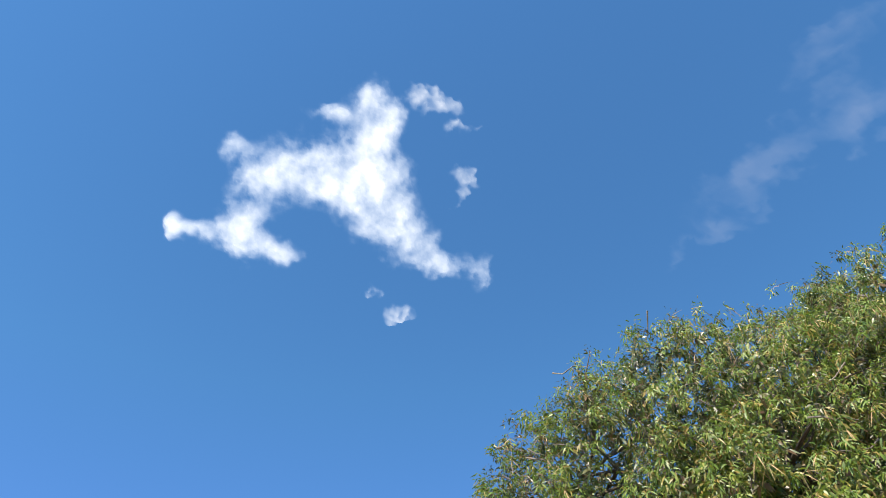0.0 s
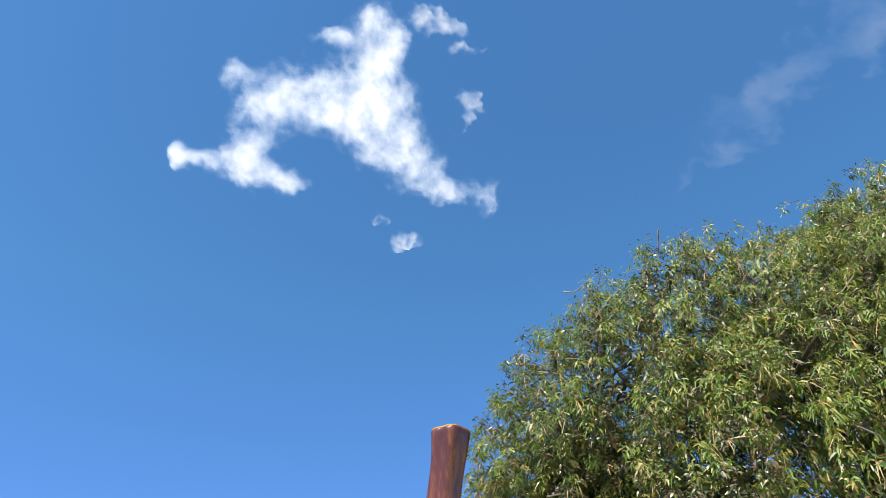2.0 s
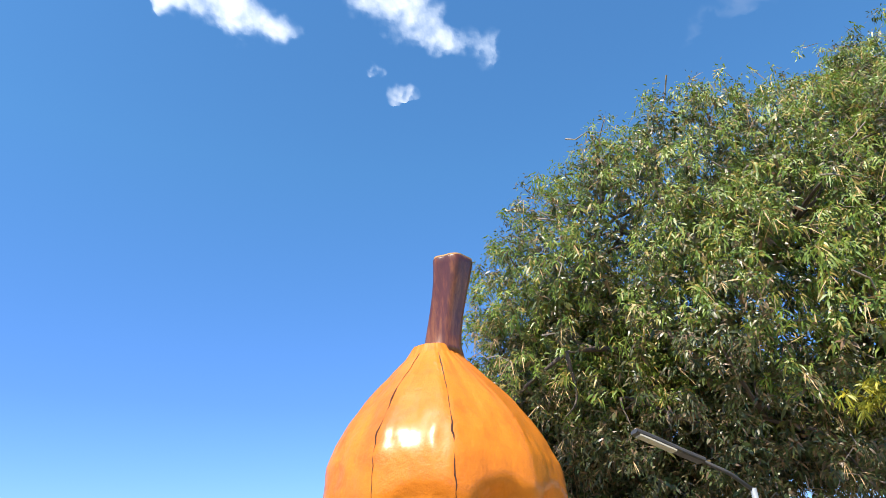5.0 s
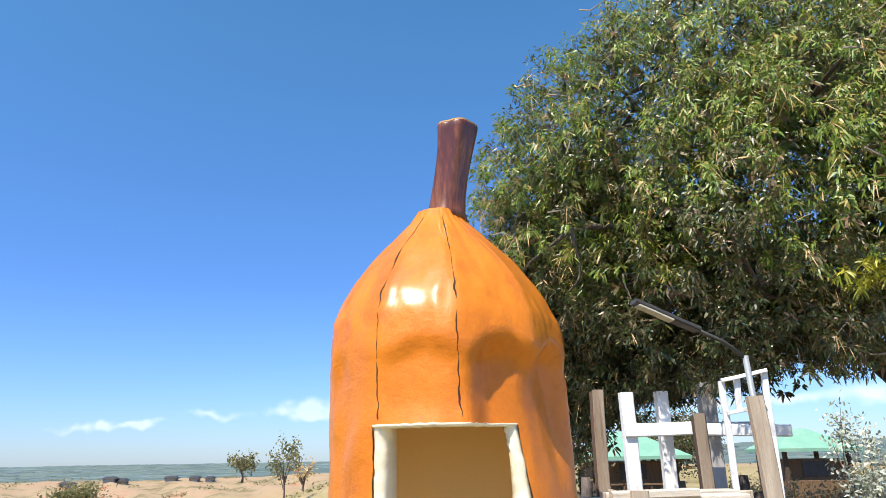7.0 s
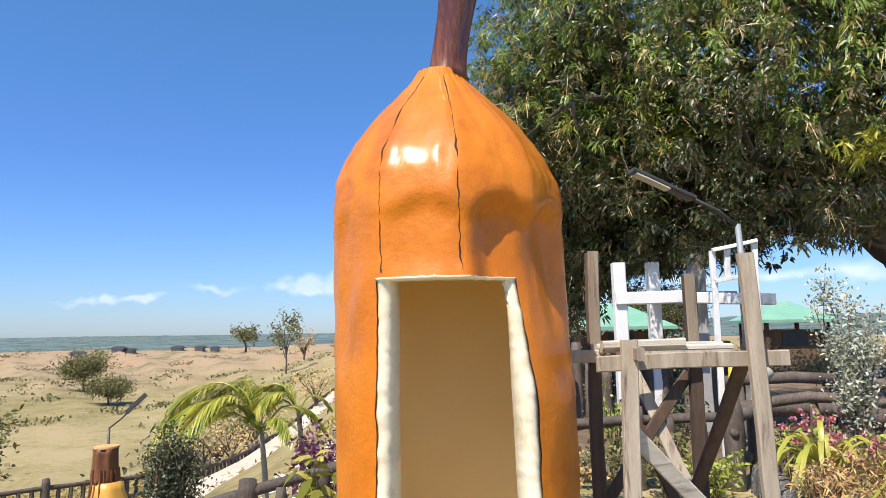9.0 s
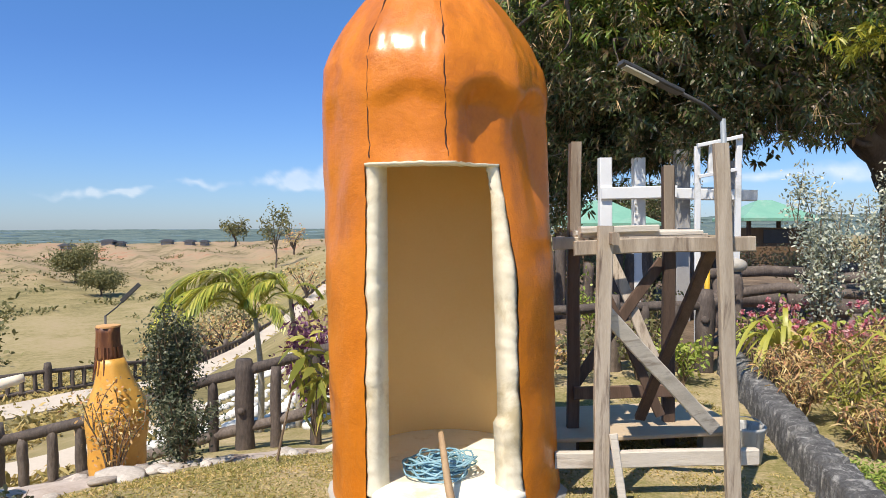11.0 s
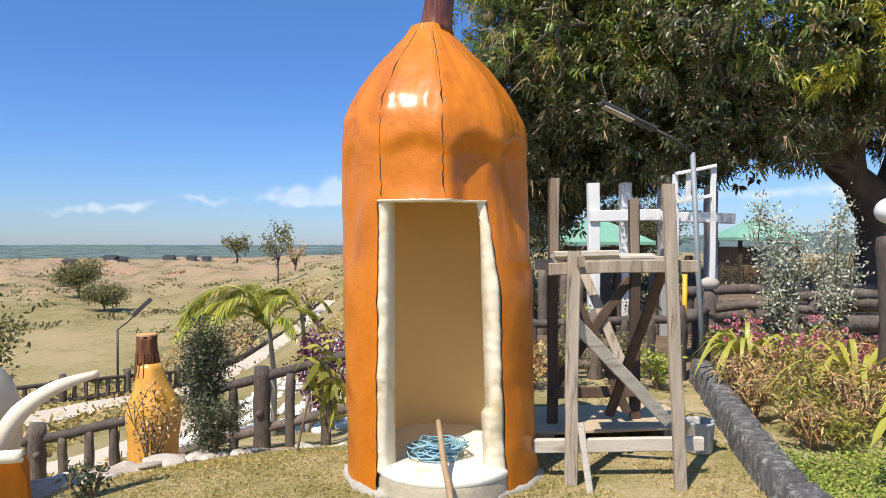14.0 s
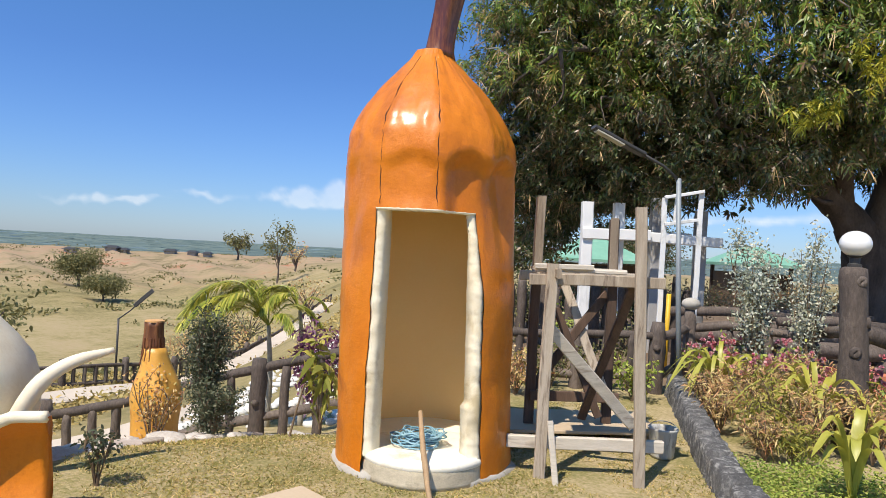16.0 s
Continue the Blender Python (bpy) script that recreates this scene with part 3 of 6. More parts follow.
def squash_r(a, z):
    """Radius at a degrees from the front and height z: ten shallow panels, a dent under the shoulder, hand-laid unevenness."""
    r = lerp_table(z, PROFILE_Z, PROFILE_R)
    f = ((a - 6.0) % 36.0) - 18.0
    poly = math.cos(radians(18)) / math.cos(radians(f))
    k = 1.0 * smooth(3.2, 2.9, z) * smooth(1.7, 2.3, z) + 0.12
    r *= 1 + (poly - 0.975) * k
    lip = z + 0.035 * math.sin(a * 0.17)
    r -= 0.085 * smooth(8, 22, a) * smooth(84, 62, a) * smooth(2.36, 2.22, lip) * smooth(1.25, 2.0, z)
    r -= 0.032 * math.exp(-((a + 8) / 26) ** 2) * smooth(2.34, 2.24, lip) * smooth(1.9, 2.05, z)
    r -= 0.03 * math.exp(-((a + 58) / 12) ** 2) * smooth(2.36, 2.15, z) * smooth(1.2, 1.7, z)
    for e in (6.0, -30.0, 42.0, -66.0):
        r -= 0.012 * math.exp(-((a - e) / 2.2) ** 2) * smooth(1.95, 2.1, z) * smooth(3.2, 3.0, z)
    p = Vector((math.sin(radians(a)) * 2.2, math.cos(radians(a)) * 2.2, z * 2.0))
    return r + 0.010 * noise.noise(p) + 0.008 * noise.noise(p * 2.6) + 0.007 * noise.noise(p * 5.0) * smooth(1.9, 2.3, z) + 0.002 * noise.noise(p * 9.0)


def squash_p(a, z, off=0.0):
    r = squash_r(a, z) + off
    return Vector((CX - 0.03 * z + r * math.sin(radians(a)), CY - r * math.cos(radians(a)), z))


def build_squash():
    t = thing("squash_booth", "giant orange painted squash sculpture with a doorway, on the lawn", "sculpture")
    angles = sorted(set([DOOR_A0, DOOR_A1] + list(np.arange(-178, 182, 2.0))))
    angles = [a for a in angles if a in (DOOR_A0, DOOR_A1) or min(abs(a - DOOR_A0), abs(a - DOOR_A1)) > 1.2]
    zs = sorted(set([DOOR_TOP, DOOR_BOT, 0.0] + list(np.arange(0.06, 3.26, 0.04))))
    zs = [z for z in zs if z in (DOOR_TOP, DOOR_BOT) or min(abs(z - DOOR_TOP), abs(z - DOOR_BOT)) > 0.02]
    bm = bmesh.new()
    grid = []
    for z in zs:
        row = []
        for a in angles:
            aa = a
            if z <= DOOR_TOP + 0.3:                       # the jambs lean, the panels beside them follow
                shift = (door_left(min(z, DOOR_TOP)) - DOOR_A0) * smooth(75, 35, -a) * smooth(20, -20, a) + (door_right(min(z, DOOR_TOP)) - DOOR_A1) * smooth(75, 37, a) * smooth(-20, 20, a)
                aa += shift * smooth(DOOR_TOP + 0.3, DOOR_TOP, z)
            if a in (DOOR_A0, DOOR_A1) and z < DOOR_TOP:
                aa += 0.9 * noise.noise(Vector((z * 5, a, 0))) + 0.6 * noise.noise(Vector((z * 17, a, 2)))
            row.append(bm.verts.new(squash_p(aa, z)))
        grid.append(row)
    n = len(angles)
    for j in range(len(zs) - 1):
        for i in range(n):
            a0, a1 = angles[i], angles[(i + 1) % n]
            if a0 >= DOOR_A0 and a1 <= DOOR_A1 and a1 > a0 and zs[j] < DOOR_TOP - 0.001:
                continue
            bm.faces.new((grid[j][i], grid[j][(i + 1) % n], grid[j + 1][(i + 1) % n], grid[j + 1][i]))
    part("body", bm, M_ORANGE, t, smooth=True)
    # inside of the room
    bm = bmesh.new()
    ia = list(np.arange(DOOR_A1, DOOR_A0 + 360.1, 5.0)) + [DOOR_A0 + 360]
    rows = []
    for z in (0.16, 0.7, 1.2, 1.7, 2.0, 2.3):
        a0, a1 = door_right(z) - 2.5, door_left(z) + 362.5
        rows.append([bm.verts.new((CX - 0.03 * z + 0.55 * math.sin(radians(a)), CY - 0.55 * math.cos(radians(a)), z)) for a in np.linspace(a0, a1, len(ia))])
    for p, q in zip(rows, rows[1:]):
        for k in range(len(ia) - 1):
            bm.faces.new((p[k], q[k], q[k + 1], p[k + 1]))
    top = [bm.verts.new((CX - 0.07 + 0.55 * math.sin(radians(a)), CY - 0.55 * math.cos(radians(a)), 2.302)) for a in np.arange(0, 360, 10.0)]
    bm.faces.new(top)
    part("inner_wall", bm, M_INNER, t, "plain ochre plaster inner wall", smooth=True)
    # jambs: rough cream plaster set into the opening
    for nm in (1, 2):
        bm = bmesh.new()
        rows = []
        for z in np.linspace(0.15, DOOR_TOP - 0.004, 90):
            a_out = door_left(z) - 0.8 if nm == 1 else door_right(z) + 0.8
            a_in = door_left(z) + 4.6 if nm == 1 else door_right(z) - 4.8
            w = 0.5 * noise.noise(Vector((z * 4, nm, 0))) + 0.35 * noise.noise(Vector((z * 13, nm, 4))) + 0.75 * noise.noise(Vector((z * 37, nm, 4)))
            dz = 0.006 * noise.noise(Vector((z * 9, nm, 7))) + 0.004 * noise.noise(Vector((z * 33, nm, 7)))
            ro = squash_r(a_out, z) - 0.012 + dz
            ain = a_in - (3.4 * smooth(0.57, 0.53, z) if nm == 2 else 0.0)
            ring = []
            for a, r in ((a_out, ro), (a_in * 0.5 + a_out * 0.5, ro - 0.0 + dz), (ain + w, ro - 0.02 + dz), (ain + w * 1.5, ro - 0.05), (ain + w * 0.6, 0.545), (a_out, 0.545)):
                ring.append(bm.verts.new((CX - 0.03 * z + r * math.sin(radians(a)), CY - r * math.cos(radians(a)), float(z))))
            rows.append(ring)
        for p, q in zip(rows, rows[1:]):
            for k in range(6):
                bm.faces.new((p[k], p[(k + 1) % 6], q[(k + 1) % 6], q[k]))
        part("door_jamb", bm, M_CREAM, t, "rough cream plaster jamb", smooth=True)
    bm = bmesh.new()
    rows = []
    for a in np.linspace(door_left(DOOR_TOP), door_right(DOOR_TOP), 24):
        ro = squash_r(a, DOOR_TOP)
        w = 0.006 * noise.noise(Vector((a * 0.3, 3, 1)))
        rows.append([bm.verts.new((CX - 0.06 + r * math.sin(radians(a)), CY - r * math.cos(radians(a)), z + w)) for r, z in
                     ((ro - 0.02, DOOR_TOP + 0.015), (ro + 0.003, DOOR_TOP + 0.002), (ro - 0.006, DOOR_TOP - 0.012), (0.545, DOOR_TOP - 0.012), (0.545, DOOR_TOP + 0.02))])
    for p, q in zip(rows, rows[1:]):
        for k in range(5):
            bm.faces.new((p[k], p[(k + 1) % 5], q[(k + 1) % 5], q[k]))
    part("lintel", bm, M_CREAM, t, smooth=True)
    # rounded threshold step
    bm = bmesh.new()

    def wob(r, z, a):
        return r * (1 + 0.012 * noise.noise(Vector((math.cos(a) * 3, math.sin(a) * 3, z * 5)))), 0.10, 3.67
    lathe(bm, [(0.47, 0.10), (0.489, 0.145), (0.484, 0.165), (0.462, 0.185), (0.40, 0.19)], 64, wob)
    part("threshold_step", bm, M_FLOOR, t, "rounded whitish plaster step top", smooth=True)
    bm = bmesh.new()
    lathe(bm, [(0.488, 0.0), (0.484, 0.03), (0.486, 0.08), (0.482, 0.12), (0.478, 0.146)], 64, wob)
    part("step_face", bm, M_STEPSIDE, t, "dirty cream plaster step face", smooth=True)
    bm = bmesh.new()
    lathe(bm, [(0.60, 0.15), (0.60, 0.186)], 40, lambda r, z, a: (r, CX, CY))
    part("room_floor", bm, M_FLOOR, t)
    # rough footing
    bm = bmesh.new()
    lathe(bm, [(0.735, -0.05), (0.715, 0.01), (0.70, 0.03), (0.66, 0.045)], 60, lambda r, z, a: (r * (1 + 0.09 * noise.noise(Vector((math.cos(a) * 4, math.sin(a) * 4, z * 9)))), CX, CY))
    part("footing", bm, M_CONC, t, "rough grey concrete footing", smooth=True)
    # settlement cracks along the panel joints
    for a0, drift in ((6.0, 1.2), (-30.0, -1.0)):
        bm = bmesh.new()
        pts = []
        for z in np.arange(DOOR_TOP + 0.03, 3.16, 0.022):
            a = a0 + drift * smooth(2.2, 3.0, z) + 1.3 * noise.noise(Vector((z * 4, a0, 0))) + 1.0 * noise.noise(Vector((z * 19, a0, 0)))
            pts.append((a, z, 0.0044 * (0.7 + 1.3 * noise.noise(Vector((z * 9, a0, 5))))))
        tube(bm, [squash_p(a, z, 0.0) for a, z, w in pts], [max(0.0004, w) for a, z, w in pts], 5)
        part("crack", bm, M_CRACK, t, "thin dark crack in the paint")
    # stem
    bm = bmesh.new()
    prof = [(0.135, 3.17), (0.118, 3.22), (0.108, 3.30), (0.103, 3.42), (0.106, 3.55), (0.112, 3.64), (0.122, 3.74), (0.126, 3.775), (0.118, 3.79)]

    def flute(r, z, a):
        k = 1 + 0.075 * math.cos(5 * a + 0.6) * smooth(3.18, 3.35, z) + 0.04 * noise.noise(Vector((math.cos(a) * 3, math.sin(a) * 3, z * 2)))
        lean = smooth(3.16, 3.85, z)
        return r * k, CX - 0.05 + 0.08 * lean, CY - 0.06 * lean
    lathe(bm, prof, 40, flute)
    part("stem", bm, M_STEM, t, "fluted glossy maroon stem", smooth=True)
    bm = bmesh.new()

    def flute_top(r, z, a):
        k, dx, dy = flute(r, 3.79, a)
        return k, dx, dy
    lathe(bm, [(0.119, 3.775), (0.121, 3.793), (0.10, 3.802), (0.03, 3.798)], 40, flute_top)
    part("cut_end", bm, M_CUT, t, "tan cut end of the stem")


build_squash()


def build_rope():
    bm = bmesh.new()
    for k in range(26):
        rx, ry = rng.uniform(0.09, 0.20 if k < 20 else 0.25), rng.uniform(0.06, 0.14)
        cx, cy, z = 0.06 + rng.normal(0, 0.03), 3.63 + rng.normal(0, 0.025), 0.196 + (k % 20) * 0.0042
        tilt = rng.uniform(-0.25, 0.25)
        ph = rng.uniform(0, 6.28)
        pts = [(cx + rx * math.cos(a + ph), cy + ry * math.sin(a + ph), z + max(-0.0, 0.05 * (1 - k / 40) * math.sin(a * 2 + k)) + rx * tilt * math.cos(a) * 0.4 + 0.01) for a in np.linspace(0, 6.4, 22)]
        tube(bm, pts, 0.0055, 5)
    part_o = part("rope_coil", bm, M_ROPE, None, smooth=True)
    tagged(part_o, "tangled coil of blue rope lying in the doorway", "rope")
    bm = bmesh.new()
    tube(bm, [(0.06, 3.46, 0.48), (0.082, 3.33, 0.36), (0.10, 3.23, 0.262), (0.128, 3.12, 0.17), (0.145, 3.02, 0.09), (0.175, 2.92, 0.015)], [0.016, 0.018, 0.020, 0.021, 0.018, 0.02], 8, 0.2)
    tagged(part("wooden_stick", bm, M_STICK, None, smooth=True), "peeled brown stick leaning on the cream step", "stick")


build_rope()


# ---- mango tree ----
def build_mango():
    foot = Vector((9.53, 13.78, height(9.53, 13.78)))
    t = thing("mango_tree", "broad mango tree with dense drooping yellow-green leaves", "tree", foot)
    pivot, grow = Vector((0.1, 0.0, 1.75)), 1.3          # full size of the tree, whose plan below is at 1 : 1.3
    inv = pivot * (1 - grow) - foot
    limbs = [([(7.35, 10.6, -0.9), (7.33, 10.5, 0.7), (7.2, 10.3, 1.7), (6.9, 10.1, 2.5)], [0.52, 0.40, 0.36, 0.30]),
             ([(7.0, 10.1, 2.35), (6.5, 10.0, 2.85), (5.9, 9.9, 3.3), (5.0, 10.2, 3.9), (4.0, 10.5, 4.4), (2.6, 10.6, 4.8), (1.4, 10.2, 5.2)], [0.30, 0.24, 0.18, 0.14, 0.10, 0.07, 0.03]),
             ([(7.15, 10.3, 1.9), (7.6, 10.0, 3.6), (7.8, 9.6, 5.4), (7.2, 9.3, 7.0)], [0.30, 0.22, 0.14, 0.05]),
             ([(7.2, 10.3, 1.9), (8.3, 10.1, 2.9), (9.5, 10.0, 3.9), (10.8, 9.8, 5.0)], [0.26, 0.2, 0.14, 0.05]),
             ([(6.7, 10.0, 2.75), (6.1, 9.3, 3.8), (5.5, 8.5, 5.0), (4.8, 8.0, 6.2)], [0.16, 0.12, 0.08, 0.03]),
             ([(5.0, 10.2, 3.9), (4.4, 9.6, 5.0), (3.4, 9.2, 6.2), (2.6, 9.4, 7.3)], [0.10, 0.08, 0.06, 0.02]),
             ([(4.0, 10.5, 4.4), (3.2, 9.6, 4.7), (2.4, 8.9, 4.8), (1.7, 8.5, 4.6)], [0.08, 0.06, 0.045, 0.02]),
             ([(5.9, 9.9, 3.3), (5.3, 9.2, 3.5), (4.6, 8.6, 3.6), (3.9, 8.2, 3.6)], [0.09, 0.06, 0.05, 0.02]),
             ([(5.0, 10.2, 3.9), (4.3, 9.5, 3.8), (3.5, 8.9, 3.7), (2.6, 8.6, 3.9)], [0.08, 0.06, 0.04, 0.02]),
             ([(7.6, 10.0, 3.6), (7.0, 8.8, 4.2), (6.3, 7.9, 4.6)], [0.1, 0.07, 0.03]),
             ([(6.6, 10.0, 2.8), (6.0, 9.6, 2.85), (5.4, 9.4, 2.95), (4.9, 9.3, 2.8)], [0.05, 0.035, 0.025, 0.012])]
    bm = bmesh.new()
    spine = []
    for ctrl, rad in limbs:
        pts = curve_pts([Vector(p) * grow + inv for p in ctrl], len(ctrl) * 4)
        rr = [grow * q for q in np.interp(np.linspace(0, 1, len(pts)), np.linspace(0, 1, len(rad)), rad)]
        wig = [p + Vector((noise.noise(p * 0.9), noise.noise(p * 0.9 + Vector((7, 0, 0))), noise.noise(p * 0.9 + Vector((0, 9, 0))))) * 0.10 for p in pts]
        tube(bm, wig, rr, 9, 0.25)
        spine += wig[2:]
    # crown: whorls of leaves at the twig ends over a lumpy double dome
    cents, heads = [], []
    lobes = [((6.5, 10.0, 5.25), (6.42, 3.7, 4.5), 13000), ((9.3, 10.0, 6.2), (4.8, 4.1, 5.15), 4800), ((3.1, 10.8, 4.05), (2.2, 1.4, 2.1), 2300), ((2.3, 10.9, 3.15), (1.75, 1.1, 1.55), 1600), ((2.0, 10.2, 5.0), (1.5, 1.5, 1.7), 1500), ((7.9, 10.0, 9.6), (1.5, 1.4, 1.2), 700)]
    for c, rad, want in lobes:
        c, rad = np.array(c), np.array(rad)
        got = 0
        while got < want:
            d = unit(rng.normal(size=3))
            if d[1] > 0.25 and rng.random() < 0.8:
                continue
            lump = 0.96 + 0.13 * noise.noise(Vector(d * 3.1) + Vector((c[0], 0, 0))) + 0.10 * noise.noise(Vector(d * 7.7))
            f = lump * (1 - 0.55 * rng.random() ** 1.7)
            p = c + d * rad * f
            low = 1.95 + 0.5 * smooth(2.1, 2.7, p[0]) + 0.5 * smooth(2.7, 4.0, p[0]) + 0.65 * smooth(5.2, 6.2, p[0]) + 0.5 * noise.noise(Vector((p[0] * 1.3, p[1] * 1.3, 0))) - 0.25 * smooth(3.2, 4.2, p[0]) * smooth(5.0, 4.4, p[0])
            if p[2] < low:
                if d[2] < -0.1 and rng.random() < 0.55:
                    p[2] = low + rng.random() ** 2 * 1.2
                else:
                    continue
            hole = noise.noise(Vector(p) * 0.8)
            clump = noise.noise(Vector(p) * 1.9 + Vector((3, 1, 0)))          # boughs stand proud, dark gaps between
            if hole < -0.45 or p[0] > 12.5 or (f > 0.72 * lump and rng.random() > smooth(-0.38, 0.08, clump)):
                continue
            got += 1
            cents.append(p)
            heads.append(d * np.array([1, 1, 0.6]) + np.array([0, 0, 0.15]) + rng.normal(0, 0.35, 3))
    cents, heads = np.array(cents), np.array(heads)
    cents = cents * grow + np.array(inv)[None, :]
    # side branches out to the leaf clusters
    for k in rng.choice(len(cents), 230, replace=False):
        tip = Vector(cents[k])
        near = min(spine, key=lambda q: (q - tip).length)
        if (tip - near).length > 4.5:
            continue
        mid = near.lerp(tip, 0.5) + Vector(rng.normal(0, 0.16, 3)) + Vector((0, 0, 0.1))
        tube(bm, curve_pts([near, mid, tip], 7), [0.042, 0.036, 0.03, 0.024, 0.018, 0.012, 0.006], 5, 0.2)
    part("trunk", bm, M_BARK, t, "dark rough bark trunk and spreading limbs", smooth=True)
    # sun and shade put into leaf colour: lighter, yellower clusters higher up
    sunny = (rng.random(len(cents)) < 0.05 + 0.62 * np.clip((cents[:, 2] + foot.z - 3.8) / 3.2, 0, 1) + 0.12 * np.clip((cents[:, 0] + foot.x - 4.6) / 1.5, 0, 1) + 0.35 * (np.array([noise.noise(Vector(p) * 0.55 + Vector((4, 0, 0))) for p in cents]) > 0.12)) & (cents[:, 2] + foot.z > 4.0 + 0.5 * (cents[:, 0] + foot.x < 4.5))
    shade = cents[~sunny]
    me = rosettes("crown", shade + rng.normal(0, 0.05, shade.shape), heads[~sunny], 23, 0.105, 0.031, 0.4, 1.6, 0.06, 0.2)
    part_mesh("crown", me, L_MANGO, t, "dense brownish-green leaves with shade in their dark colour")
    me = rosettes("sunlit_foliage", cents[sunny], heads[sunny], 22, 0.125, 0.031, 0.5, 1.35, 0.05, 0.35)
    part_mesh("sunlit_foliage", me, L_MANGO_SUN, t, "hanging clusters of narrow yellow-green leaves with sunlight in their colour")
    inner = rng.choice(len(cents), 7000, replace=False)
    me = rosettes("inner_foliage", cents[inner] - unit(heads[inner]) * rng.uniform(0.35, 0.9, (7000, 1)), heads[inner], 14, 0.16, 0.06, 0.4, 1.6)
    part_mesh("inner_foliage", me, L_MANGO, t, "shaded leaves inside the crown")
    # crooked grey twigs showing among the leaves
    front = np.flatnonzero(heads[:, 1] < -0.15)
    bm = bmesh.new()
    for k in rng.choice(front, 800, replace=False):
        p = Vector(cents[k]) + Vector((0, 0.05, 0))
        d = Vector(unit(np.array([rng.normal(), rng.normal() * 0.4, rng.normal() * 0.45])))
        ln = rng.uniform(0.3, 1.1)
        pts = [p - d * ln * 0.5 + Vector(rng.normal(0, 0.05, 3)) + d * ln * q / 4 for q in range(5)]
        r0 = rng.uniform(0.006, 0.022)
        tube(bm, pts, [r0 * (1 - 0.18 * q) for q in range(5)], 4)
    tagged(part("branchlet", bm, M_BRANCH, t, "thin crooked grey branchlets"), kind="stuff")
    pick = rng.choice(len(cents), 5000, replace=False)
    pos = cents[pick]
    al = unit(heads[pick] + rng.normal(0, 0.6, (5000, 3)))
    me = leaf_mesh("twig", pos - al * 0.3, al, rng.normal(size=(5000, 3)), rng.uniform(0.3, 0.55, 5000), np.full(5000, 0.010), 0.05)
    part_mesh("twig", me, M_TWIG, t, "thin tan twigs")
    high = np.flatnonzero((heads[:, 1] < 0.0) & (cents[:, 2] + foot.z > 2.4))
    tufts = np.array([k for k in high if noise.noise(Vector(cents[k]) * 0.6 + Vector((2, 5, 0))) > 0.0])
    pick = np.repeat(rng.choice(tufts, 1400, replace=False), 4)
    pos = cents[pick] + np.array([[0, -0.12, 0]])
    al = unit(rng.normal(0, 0.35, (len(pick), 3)) + np.array([[0, -0.25, -0.6]]))
    me = leaf_mesh("flower_stalk", pos, al, rng.normal(size=al.shape), rng.uniform(0.18, 0.42, len(pick)), np.full(len(pick), 0.014), 0.15)
    part_mesh("flower_stalk", me, M_STALK, t, "drooping tan flower stalks")
    for cpt, cnt in (((4.4, 7.0, 3.48), 17), ((4.6, 6.85, 3.63), 19), ((4.85, 6.65, 4.2), 18), ((5.0, 6.5, 3.97), 20)):
        young = np.array(cpt)[None, :] + rng.normal(0, (0.12, 0.10, 0.09), (cnt, 3))
        young = young * grow + np.array(inv)[None, :]
        me = rosettes("young_shoot", young, rng.normal(size=young.shape) + np.array([[0, -0.5, 0.2]]), 12, 0.13, 0.03, 0.5, 0.9)
        tagged(part_mesh("young_shoot", me, L_LIME, t, "bright yellow-green young leaves"), kind="stuff")


build_mango()


